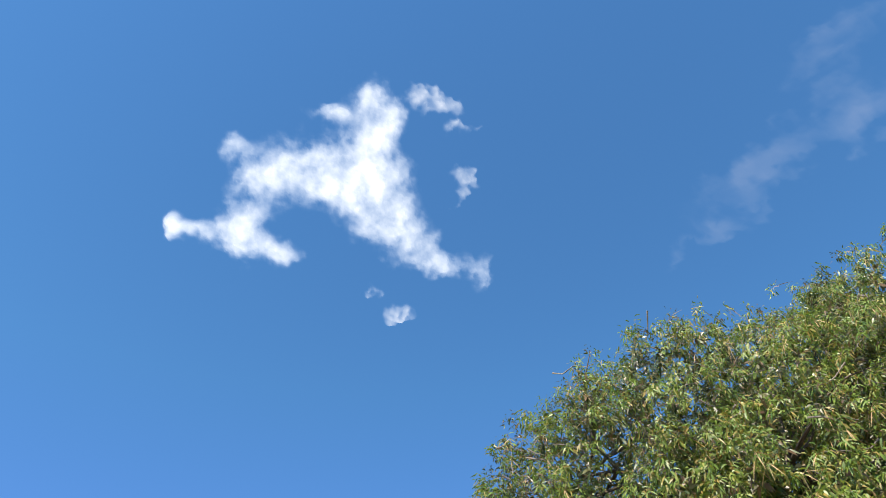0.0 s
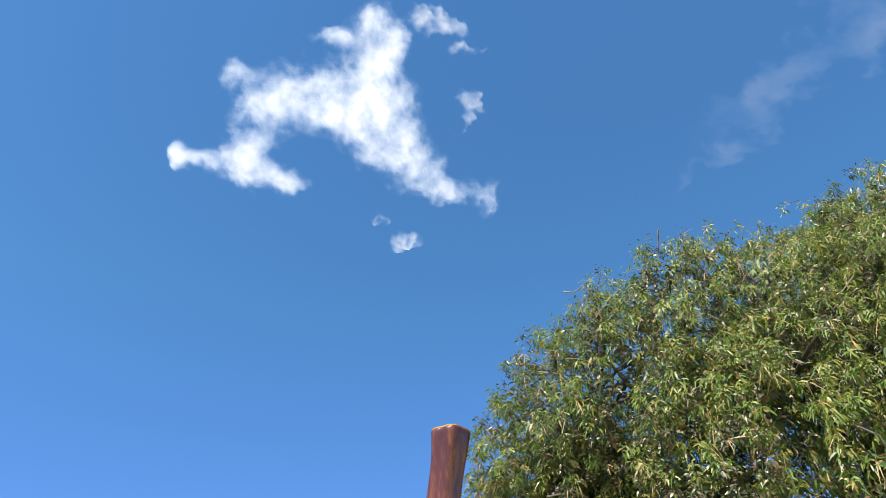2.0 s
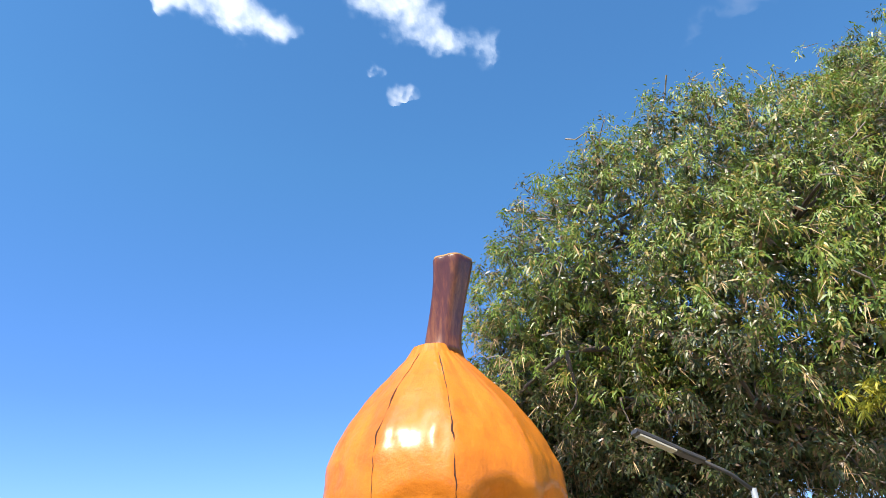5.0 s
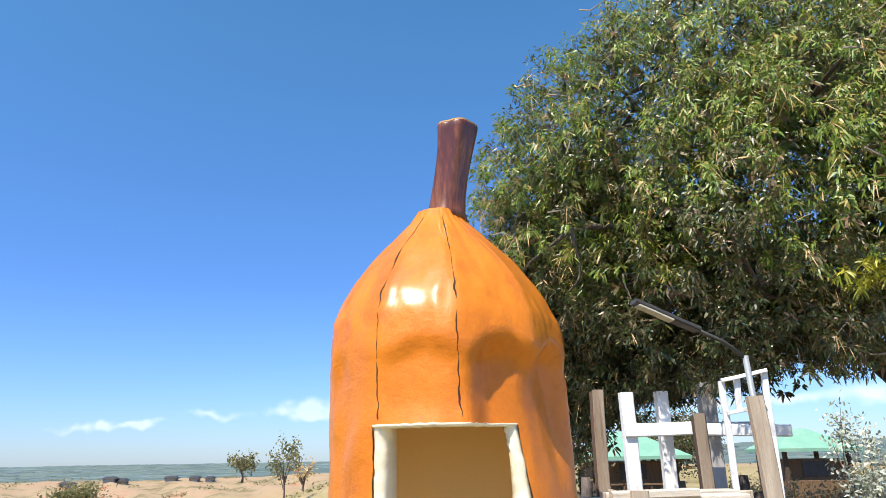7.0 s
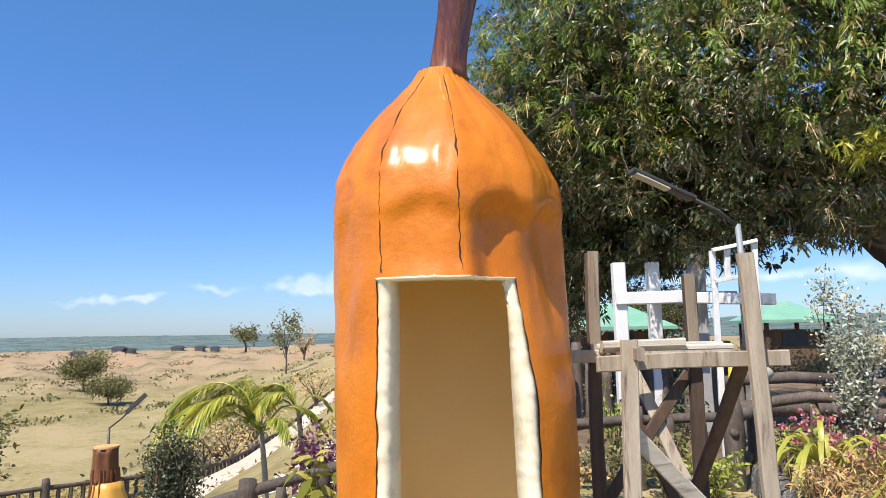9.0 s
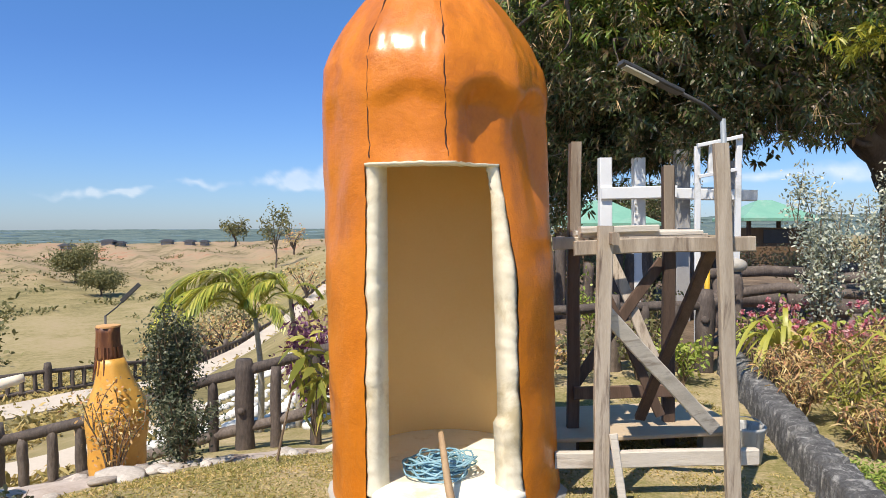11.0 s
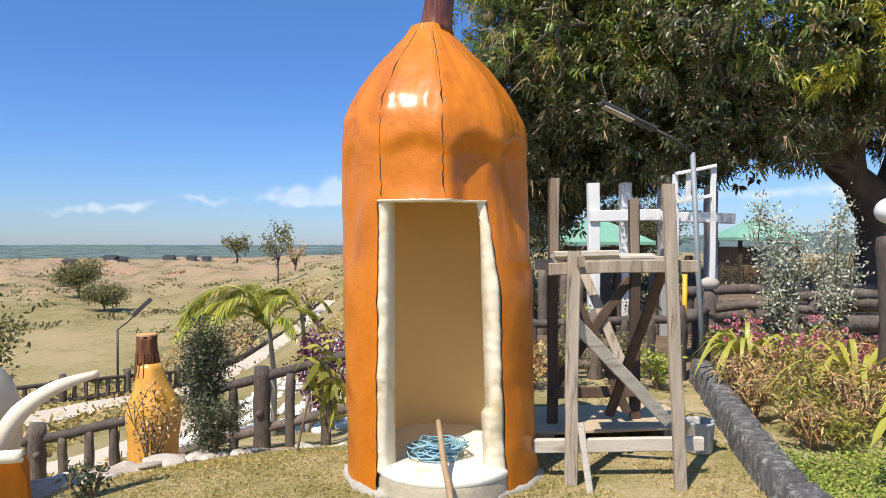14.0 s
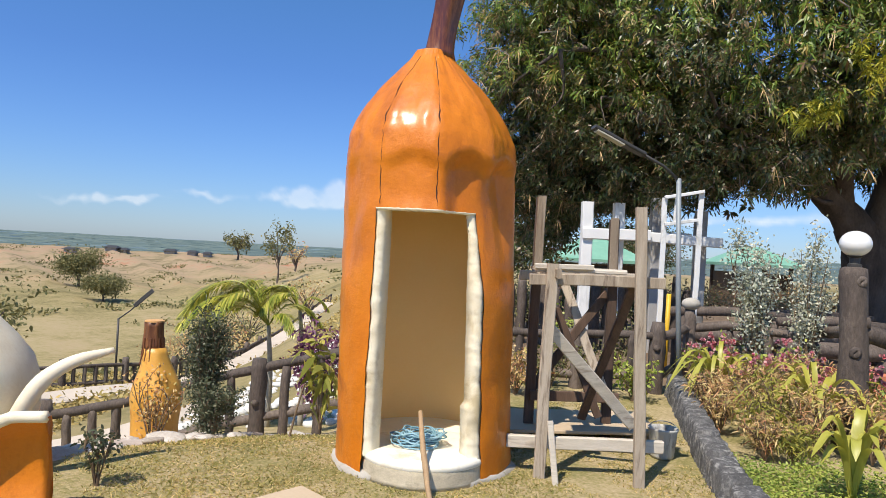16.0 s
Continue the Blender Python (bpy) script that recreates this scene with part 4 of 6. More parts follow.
# ---- timber scaffold ----
def build_scaffold():
    t = thing("timber_scaffold", "rough grey timber scaffold trestle standing on the lawn", "scaffold")

    def pl(name, a, b, w=0.075, th=0.05, mat=M_WOOD, up=(0, -1, 0), label=""):
        bm = bmesh.new()
        beam(bm, a, b, w, th, up)
        ob = part(name, bm, mat, t, label)
        return ob
    pl("post", (0.965, 3.60, 0), (0.985, 3.61, 1.60), 0.085, 0.05)
    pl("post", (1.69, 3.54, -0.02), (1.605, 3.56, 2.05), 0.08, 0.05)
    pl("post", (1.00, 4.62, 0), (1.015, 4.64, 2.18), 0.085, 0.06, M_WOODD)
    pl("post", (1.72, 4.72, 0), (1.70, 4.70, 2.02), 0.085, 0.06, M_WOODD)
    # thin paler strips facing the dark rear posts above deck height
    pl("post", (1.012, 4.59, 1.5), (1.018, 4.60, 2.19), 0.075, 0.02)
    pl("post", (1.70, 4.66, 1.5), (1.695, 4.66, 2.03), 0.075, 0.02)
    pl("rail", (0.82, 3.66, 1.475), (1.83, 3.63, 1.50), 0.085, 0.04)
    pl("rail", (0.85, 4.56, 1.475), (1.95, 4.62, 1.50), 0.085, 0.04)
    pl("rail", (1.02, 3.5, 1.53), (1.06, 4.9, 1.53), 0.07, 0.04)
    pl("deck_board", (0.86, 3.70, 1.575), (1.30, 3.69, 1.585), 0.10, 0.04, M_WOODP, (0, 0, 1))
    pl("deck_board", (0.88, 3.78, 1.545), (1.56, 3.75, 1.56), 0.16, 0.03, M_WOODP, (0, 0, 1))
    pl("deck_board", (0.90, 4.10, 1.55), (1.66, 4.14, 1.56), 0.15, 0.03, M_WOODP, (0, 0, 1))
    pl("brace", (1.0, 3.67, 1.10), (1.76, 4.0, 0.33), 0.09, 0.03, M_WOODP)
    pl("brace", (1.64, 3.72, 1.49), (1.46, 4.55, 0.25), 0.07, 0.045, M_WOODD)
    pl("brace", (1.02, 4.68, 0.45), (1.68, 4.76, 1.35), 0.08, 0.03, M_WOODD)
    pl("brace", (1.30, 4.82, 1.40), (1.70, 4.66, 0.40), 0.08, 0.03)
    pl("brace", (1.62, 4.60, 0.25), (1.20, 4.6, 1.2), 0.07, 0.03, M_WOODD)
    pl("foot_rail", (0.72, 3.72, 0.24), (1.93, 3.78, 0.235), 0.095, 0.05, M_WOODP, label="pale whitish foot rail")
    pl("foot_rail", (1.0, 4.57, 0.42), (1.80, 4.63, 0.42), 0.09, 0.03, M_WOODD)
    pl("prop", (1.01, 3.52, 0.45), (1.065, 3.46, 0.0), 0.045, 0.025, M_WOODP)
    b = thing("pale_board", "pale plywood board lying on blocks under the scaffold", "board")
    bm = bmesh.new()
    beam(bm, (0.75, 4.75, 0.14), (2.15, 4.85, 0.16), 0.8, 0.03, (0, 0, 1))
    part("sheet", bm, M_BOARD, b)
    for x, y in ((0.9, 4.5), (2.0, 4.6), (0.95, 5.05), (2.0, 5.1)):
        bm = bmesh.new()
        beam(bm, (x - 0.09, y, 0.06), (x + 0.09, y, 0.06), 0.12, 0.13, (0, 0, 1))
        part("block", bm, M_CONC, b)
    k = thing("bucket", "paint-splashed grey plastic bucket beside the kerb", "bucket", (2.12, 4.35, 0))
    bm = bmesh.new()
    lathe(bm, [(0.095, 0.0), (0.10, 0.02), (0.118, 0.22), (0.128, 0.235), (0.128, 0.25), (0.118, 0.25), (0.112, 0.22), (0.095, 0.03), (0.02, 0.028)], 28)
    part("pail", bm, M_BUCKET, k, smooth=True)
    bm = bmesh.new()
    tube(bm, [(0.125 * math.cos(a), 0.125 * math.sin(a) * 0.35, 0.235 + 0.06 * math.sin(a)) for a in np.linspace(0, math.pi, 14)], 0.004, 5)
    part("wire_handle", bm, M_STEEL, k)


build_scaffold()


# ---- log-pattern fences ----
def log_post(name, parent, x, y, z0, z1, r, mat=None, knot=True):
    bm = bmesh.new()
    n = 9
    pts = [(x + 0.012 * noise.noise(Vector((x * 9, y, k))), y + 0.012 * noise.noise(Vector((y * 9, x, k))), z0 + (z1 - z0) * k / (n - 1)) for k in range(n)]
    rad = [r * (1.12 - 0.12 * min(1, k / 2)) for k in range(n)]
    rad[-1] *= 0.8
    tube(bm, pts, rad, 12, 0.28)
    if knot and r > 0.07:
        a = random.uniform(-2.4, -0.8)
        c = Vector((x, y, z0 + (z1 - z0) * random.uniform(0.4, 0.75)))
        d = Vector((math.cos(a), math.sin(a), 0.1))
        tube(bm, [c, c + d * r * 1.05, c + d * r * 1.3], [r * 0.55, r * 0.42, r * 0.3], 8, 0.2)
    return part(name, bm, mat or M_LOG, parent, smooth=True)


def log_rail(parent, ctrl, r, n=14):
    bm = bmesh.new()
    pts = curve_pts(ctrl, n)
    pts = [p + Vector((0, noise.noise(p * 2), noise.noise(p * 2 + Vector((4, 0, 0))))) * 0.02 for p in pts]
    tube(bm, pts, r, 10, 0.3)
    return part("rail", bm, M_LOG, parent, smooth=True)


def build_left_fence():
    f = thing("log_fence", "low dark brown log-pattern concrete fence along the lawn edge", "fence", group="log fences")
    row = [(-5.6, 6.35, -1.62, -0.80, 0.045), (-5.0, 6.5, -1.45, -0.62, 0.045), (-4.42, 6.7, -1.35, -0.36, 0.10), (-4.15, 6.75, -1.25, -0.52, 0.05), (-3.88, 6.82, -1.15, -0.44, 0.052), (-3.63, 6.9, -1.1, -0.38, 0.055),
           (-3.2, 7.0, -0.95, -0.25, 0.05), (-2.66, 7.1, -0.85, -0.12, 0.055), (-2.41, 7.12, -0.8, -0.05, 0.055), (-2.09, 7.16, -0.75, 0.16, 0.10), (-1.76, 7.2, -0.7, 0.08, 0.062),
           (-1.33, 7.28, -0.6, 0.22, 0.06), (-0.9, 7.35, -0.5, 0.38, 0.09), (-0.4, 7.35, -0.4, 0.45, 0.055), (0.1, 7.3, -0.25, 0.5, 0.09)]
    for x, y, z0, z1, r in row:
        far = smooth(-2.1, -3.6, x)
        x, z1 = x - 0.12 * far, z1 - 0.04 * far
        log_post("post", f, x, y, min(z0, height(x, y)) - 0.1, z1, r)
    log_rail(f, [(-5.9, 6.3, -0.84), (-5.0, 6.5, -0.64), (-4.5, 6.7, -0.58), (-3.7, 6.9, -0.44), (-2.7, 7.1, -0.13), (-2.1, 7.16, 0.03), (-1.3, 7.28, 0.22), (-0.4, 7.35, 0.44), (0.1, 7.3, 0.46)], 0.058, 30)
    log_rail(f, [(-5.9, 6.3, -1.45), (-4.4, 6.7, -1.18), (-3.6, 6.9, -0.98), (-2.66, 7.1, -0.72), (-2.1, 7.16, -0.60), (-1.3, 7.28, -0.42), (-0.4, 7.35, -0.24)], 0.06, 26)


def build_right_fence():
    f = thing("log_fence", "dark brown log-pattern concrete fence behind the flower bed", "fence", group="log fences")
    for x, y, z1, r in ((0.75, 7.3, 0.82, 0.085), (1.2, 7.28, 0.72, 0.05), (1.55, 7.26, 0.72, 0.05), (1.95, 7.25, 0.84, 0.085), (2.3, 7.22, 0.72, 0.05), (2.62, 7.2, 0.72, 0.05), (2.95, 7.2, 0.90, 0.10),
                        (3.35, 7.7, 0.78, 0.05), (3.72, 8.2, 1.02, 0.085), (4.2, 8.0, 0.8, 0.05), (4.6, 7.7, 0.8, 0.05), (5.0, 7.4, 0.95, 0.09), (5.1, 6.7, 0.8, 0.05)):
        log_post("post", f, x, y, height(x, y) - 0.1, z1, r)
    log_rail(f, [(0.3, 7.3, 0.66), (1.2, 7.28, 0.66), (2.0, 7.25, 0.70), (2.95, 7.2, 0.72)], 0.055)
    log_rail(f, [(0.3, 7.3, 0.16), (1.2, 7.28, 0.18), (2.0, 7.25, 0.18), (2.95, 7.2, 0.2)], 0.055)
    log_rail(f, [(2.95, 7.2, 0.72), (3.35, 7.7, 0.72), (3.72, 8.2, 0.76), (4.3, 7.9, 0.84), (5.0, 7.4, 0.78)], 0.06)
    log_rail(f, [(2.95, 7.2, 0.22), (3.72, 8.2, 0.25), (4.3, 7.9, 0.3), (5.0, 7.4, 0.25)], 0.06)
    log_rail(f, [(4.05, 4.98, 1.18), (4.55, 5.8, 1.02), (4.9, 6.6, 0.95), (5.0, 7.4, 0.88)], 0.075)
    log_rail(f, [(4.1, 4.95, 1.10), (4.7, 4.9, 1.0), (5.4, 4.8, 1.05)], 0.085)
    bm = bmesh.new()
    bmesh.ops.create_uvsphere(bm, u_segments=16, v_segments=10, radius=0.12, matrix=Matrix.Translation((3.72, 8.2, 1.10)) @ Matrix.Diagonal((1.1, 1, 0.75, 1)))
    part("stone_cap", bm, M_CONC, f, "rounded grey stone cap", smooth=True)


def build_globe_lamp():
    t = thing("globe_lamp", "white globe lamp on a knotted log-pattern post", "lamp", (4.07, 4.95, 0))
    bm = bmesh.new()
    tube(bm, [(0.02, 0, -0.1), (0.0, 0, 0.4), (0.0, 0, 0.9), (-0.01, 0, 1.3), (-0.03, 0, 1.62), (-0.03, 0, 1.70), (-0.03, 0, 1.715)], [0.15, 0.14, 0.13, 0.125, 0.12, 0.11, 0.07], 16, 0.22)
    part("post", bm, M_LOG, t, smooth=True)
    for z, a in ((1.58, -1.7), (0.92, -1.9), (1.2, -0.6)):
        bm = bmesh.new()
        d = Vector((math.cos(a), math.sin(a), 0))
        c = Vector((-0.01, 0, z))
        tube(bm, [c + d * 0.09, c + d * 0.125, c + d * 0.14, c + d * 0.132], [0.062, 0.055, 0.038, 0.018], 12, 0.2)
        part("knot", bm, M_LOG, t, smooth=True)
    bm = bmesh.new()
    lathe(bm, [(0.06, 1.70), (0.062, 1.74), (0.045, 1.75), (0.045, 1.80), (0.07, 1.815)], 20, lambda r, z, a: (r, -0.03, 0))
    part("collar", bm, M_DARK, t)
    bm = bmesh.new()
    bmesh.ops.create_uvsphere(bm, u_segments=32, v_segments=20, radius=0.136, matrix=Matrix.Translation((-0.03, 0, 1.935)) @ Matrix.Diagonal((1.02, 1.02, 0.9, 1)))
    part("globe", bm, M_GLOBE, t, smooth=True)


def build_lamp_pole():
    t = thing("street_lamp", "solar street lamp on a galvanised pole", "street lamp", (3.17, 7.0, 0))
    bm = bmesh.new()
    tube(bm, [(0.02, 0, -0.05), (-0.06, 0, 1.3), (-0.13, 0, 2.72)], [0.034, 0.032, 0.030], 12)
    part("pole", bm, M_STEEL, t, smooth=True)
    bm = bmesh.new()
    tube(bm, [(-0.13, 0, 2.70), (-0.35, -0.05, 2.86), (-0.75, -0.15, 3.03)], [0.02, 0.02, 0.022], 10)
    part("arm", bm, M_DARK, t, smooth=True)
    bm = bmesh.new()
    beam(bm, (-0.62, -0.12, 2.98), (-1.28, -0.25, 3.25), 0.15, 0.05, (0, 0, 1), 0.015)
    head = part("lamp_head", bm, M_DARK, t)
    bm = bmesh.new()
    beam(bm, (-0.90, -0.195, 3.062), (-1.25, -0.263, 3.205), 0.12, 0.02, (0, 0, 1), 0.004)
    ob = part("lens", bm, M_PANEL, head, "pale lamp lens")
    t2 = thing("street_lamp", "slim solar lamp standing on the slope by the lower path", "street lamp", (-10.1, 20.2, height(-10.1, 20.2)))
    zt = -1.05 - height(-10.1, 20.2)
    bm = bmesh.new()
    tube(bm, [(0, 0, -0.1), (0.0, 0, zt)], 0.035, 8)
    part("pole", bm, M_DARK, t2, smooth=True)
    bm = bmesh.new()
    tube(bm, [(0, 0, zt - 0.02), (0.35, 0, zt + 0.25), (0.6, 0, zt + 0.5)], 0.022, 8)
    part("arm", bm, M_DARK, t2)
    bm = bmesh.new()
    beam(bm, (0.5, 0, zt + 0.42), (1.05, 0, zt + 0.95), 0.13, 0.06, (0, -1, 0), 0.012)
    part("lamp_head", bm, M_DARK, t2)


def build_frame_structure():
    t = thing("pillar_frame", "unfinished whitewashed concrete pillar frame behind the fence", "pillars", (0, 0, 0))
    g = height(3.9, 11.0) - 0.1
    for x, y, z1, w, m in ((2.77, 11.0, 2.71, 0.2, M_WHITE), (3.53, 11.72, 2.78, 0.2, M_WHITE), (4.24, 11.59, 2.90, 0.24, M_GREYPOST), (5.05, 11.51, 2.70, 0.2, M_GREYPOST)):
        bm = bmesh.new()
        beam(bm, (x, y, g), (x - 0.01, y, z1), w, w, (0, -1, 0), 0.014)
        part("pillar", bm, m, t)
    for a, b, w in (((2.67, 10.95, 2.13), (3.90, 10.95, 2.15), 0.2), ((3.82, 11.04, 2.13), (5.26, 11.04, 2.09), 0.18), ((3.45, 11.6, 2.17), (4.92, 11.72, 2.17), 0.18)):
        bm = bmesh.new()
        beam(bm, a, b, w, w, (0, 0, 1), 0.014)
        part("beam", bm, M_WHITE, t)
    d = thing("white_door_frame", "white painted door frame with two cross bars", "frame", (-0.09, 0, 0))
    for a, b in (((3.62, 8.95, 0.0), (3.60, 8.95, 2.66)), ((4.12, 8.93, 0.0), (4.15, 8.93, 2.80)), ((3.78, 8.95, 2.3), (3.80, 8.95, 2.72))):
        bm = bmesh.new()
        beam(bm, a, b, 0.075, 0.05, (0, -1, 0))
        part("upright", bm, M_WHITE, d)
    for a, b in (((3.58, 8.9, 2.66), (4.17, 8.88, 2.79)), ((3.6, 8.9, 2.25), (4.1, 8.9, 2.34))):
        bm = bmesh.new()
        beam(bm, a, b, 0.05, 0.05, (0, -1, 0))
        part("cross_bar", bm, M_WHITE, d)
    bm = bmesh.new()
    tube(bm, [(3.59, 8.8, 0.0), (3.60, 8.8, 1.2)], 0.034, 12)
    tagged(part("yellow_pipe", bm, M_YELLOW, None, smooth=True), "upright yellow painted pipe beside the frame", "pipe")


def build_huts():
    for k, (x, y, w) in enumerate(((6.6, 28, 4.0), (13.5, 28, 3.1))):
        z = height(x, y)
        t = thing("cottage", "small bamboo-walled cottage with a green hipped roof", "hut", (x, y, z), group="green-roofed cottages")
        e, rise = (1.70 - z, 0.95) if k == 0 else (1.88 - z, 0.75)
        bm = bmesh.new()
        v = [bm.verts.new(p) for p in ((-w / 2, -w / 2, e), (w / 2, -w / 2, e), (w / 2, w / 2, e), (-w / 2, w / 2, e), (-w * 0.10, 0, e + rise), (w * 0.10, 0, e + rise))]
        u = [bm.verts.new(p.co - Vector((0, 0, 0.12))) for p in v[:4]]
        for q in ((v[0], v[1], v[5], v[4]), (v[1], v[2], v[5]), (v[2], v[3], v[4], v[5]), (v[3], v[0], v[4]), (u[1], u[0], u[3], u[2])):
            bm.faces.new(q)
        for i in range(4):
            bm.faces.new((u[i], u[(i + 1) % 4], v[(i + 1) % 4], v[i]))
        part("roof", bm, M_GREENROOF, t)
        for sx in (-1, 1):
            for sy in (-1, 1):
                bm = bmesh.new()
                beam(bm, (sx * w * 0.38, sy * w * 0.38, -0.1), (sx * w * 0.38, sy * w * 0.38, e), 0.14, 0.14, (0, -1, 0))
                part("post", bm, M_WOODD, t)
        for a, b in (((-w * 0.38, -w * 0.30), (w * 0.38, -w * 0.30)), ((-w * 0.38, w * 0.38), (w * 0.38, w * 0.38)), ((-w * 0.36, -w * 0.3), (-w * 0.36, w * 0.38)), ((w * 0.36, -w * 0.3), (w * 0.36, w * 0.38))):
            bm = bmesh.new()
            beam(bm, (*a, 1.05), (*b, 1.05), 0.08, 1.5, (0, 0, 1))
            part("wall", bm, M_BAMBOO, t)
        bm = bmesh.new()
        beam(bm, (-0.5, -w * 0.30 - 0.05, 1.45), (0.5, -w * 0.30 - 0.05, 1.45), 0.03, 0.55, (0, 0, 1))
        part("window", bm, M_DARK, t, "dark unglazed window")
        bm = bmesh.new()
        beam(bm, (-w * 0.42, -w * 0.40, 0.3), (w * 0.42, -w * 0.40, 0.3), 0.5, 0.1, (0, 0, 1))
        part("porch_deck", bm, M_WOODD, t)
        for q in range(7):
            bm = bmesh.new()
            xx = -w * 0.38 + q * w * 0.76 / 6
            beam(bm, (xx, -w * 0.44, 0.3), (xx, -w * 0.44, 1.0), 0.06, 0.05, (0, -1, 0))
            part("baluster", bm, M_BAMBOO, t)
        bm = bmesh.new()
        beam(bm, (-w * 0.40, -w * 0.44, 1.02), (w * 0.40, -w * 0.44, 1.02), 0.07, 0.06, (0, 0, 1))
        part("handrail", bm, M_BAMBOO, t)


def build_yard_logs():
    """Dark log stakes and benches in the shade of the mango tree."""
    f = thing("log_stakes", "row of dark upright log stakes beyond the fence", "fence")
    for k in range(16):
        x, y = 1.5 + k * 0.23 + random.uniform(-0.05, 0.05), 11.8 + random.uniform(-0.2, 0.2)
        log_post("stake", f, x, y, height(x, y) - 0.1, height(x, y) + random.uniform(1.0, 1.5), 0.09, None, False)
    for x, y, ln in ((5.4, 10.6, 2.2), (7.6, 11.8, 2.4), (6.6, 9.4, 1.8)):
        t = thing("log_bench", "long dark log-pattern bench under the mango tree", "bench", (x, y, height(x, y)), group="log benches")
        bm = bmesh.new()
        tube(bm, [(-ln / 2, 0, 0.46), (-ln / 4, 0.02, 0.47), (ln / 4, -0.02, 0.45), (ln / 2, 0, 0.46)], [0.13, 0.14, 0.14, 0.12], 12, 0.2)
        part("seat", bm, M_LOG, t, smooth=True)
        bm = bmesh.new()
        tube(bm, [(-ln / 2, 0.28, 0.86), (0, 0.32, 0.9), (ln / 2, 0.28, 0.85)], [0.08, 0.09, 0.08], 10, 0.2)
        part("backrest", bm, M_LOG, t, smooth=True)
        for sx in (-0.38, 0.38):
            bm = bmesh.new()
            tube(bm, [(sx * ln, 0.0, -0.1), (sx * ln, 0.0, 0.4)], 0.12, 10, 0.2)
            part("leg", bm, M_LOG, t, smooth=True)
            bm = bmesh.new()
            tube(bm, [(sx * ln, 0.2, -0.05), (sx * ln, 0.3, 0.84)], 0.06, 8, 0.2)
            part("back_post", bm, M_LOG, t, smooth=True)
    t = thing("terracotta_planter", "square terracotta planter block by the lamp post", "planter", (4.78, 5.95, height(4.78, 5.95)))
    bm = bmesh.new()
    beam(bm, (-0.3, 0, 0.3), (0.3, 0, 0.3), 0.4, 0.62, (0, 0, 1), 0.03)
    part("pot", bm, M_TERRA, t)
    bm = bmesh.new()
    beam(bm, (-0.26, 0, 0.615), (0.26, 0, 0.615), 0.34, 0.03, (0, 0, 1))
    part("soil", bm, M_WOODD, t)


def build_kerb():
    t = thing("bed_kerb", "grey bark-textured concrete kerb edging the flower bed", "kerb", kind="structure")
    segs = [((3.15, 7.05), (2.93, 6.085), 0.27), ((2.92, 6.05), (2.70, 5.185), 0.26), ((2.695, 5.15), (2.50, 4.33), 0.25), ((2.49, 4.29), (2.385, 3.80), 0.22), ((2.36, 3.72), (2.29, 3.28), 0.20), ((2.30, 3.18), (2.24, 2.86), 0.17), ((2.23, 2.78), (2.20, 2.45), 0.16)]
    for (x0, y0), (x1, y1), h in segs:
        bm = bmesh.new()
        n = 60
        a, b = Vector((x0, y0, 0)), Vector((x1, y1, 0))
        s = Vector((b - a).cross(Vector((0, 0, 1)))).normalized()
        rings = []
        for k in range(n):
            p = a.lerp(b, k / (n - 1))
            ring = []
            for u, v in ((-0.12, -0.05), (-0.11, 0.45), (-0.10, 0.9), (-0.08, 1.0), (0.0, 1.02), (0.07, 0.99), (0.09, 0.9), (0.10, 0.5), (0.11, -0.05)):
                q = p + s * u + Vector((0, 0, v * h))
                dq = noise.noise(q * 5) * 0.016 + noise.noise(Vector((q.x * 26, q.y * 26, q.z * 3))) * 0.017 + noise.noise(q * 45) * 0.006
                ring.append(bm.verts.new(q + s * dq * (1 if u > 0 else -1) + Vector((0, 0, dq * 0.8 if v > 0.6 else 0))))
            rings.append(ring)
        for r, q in zip(rings, rings[1:]):
            for k in range(8):
                bm.faces.new((r[k], r[k + 1], q[k + 1], q[k]))
        bm.faces.new(rings[0])
        bm.faces.new(rings[-1][::-1])
        bmesh.ops.recalc_face_normals(bm, faces=bm.faces)
        part("kerb_block", bm, M_KERB, t, smooth=True)


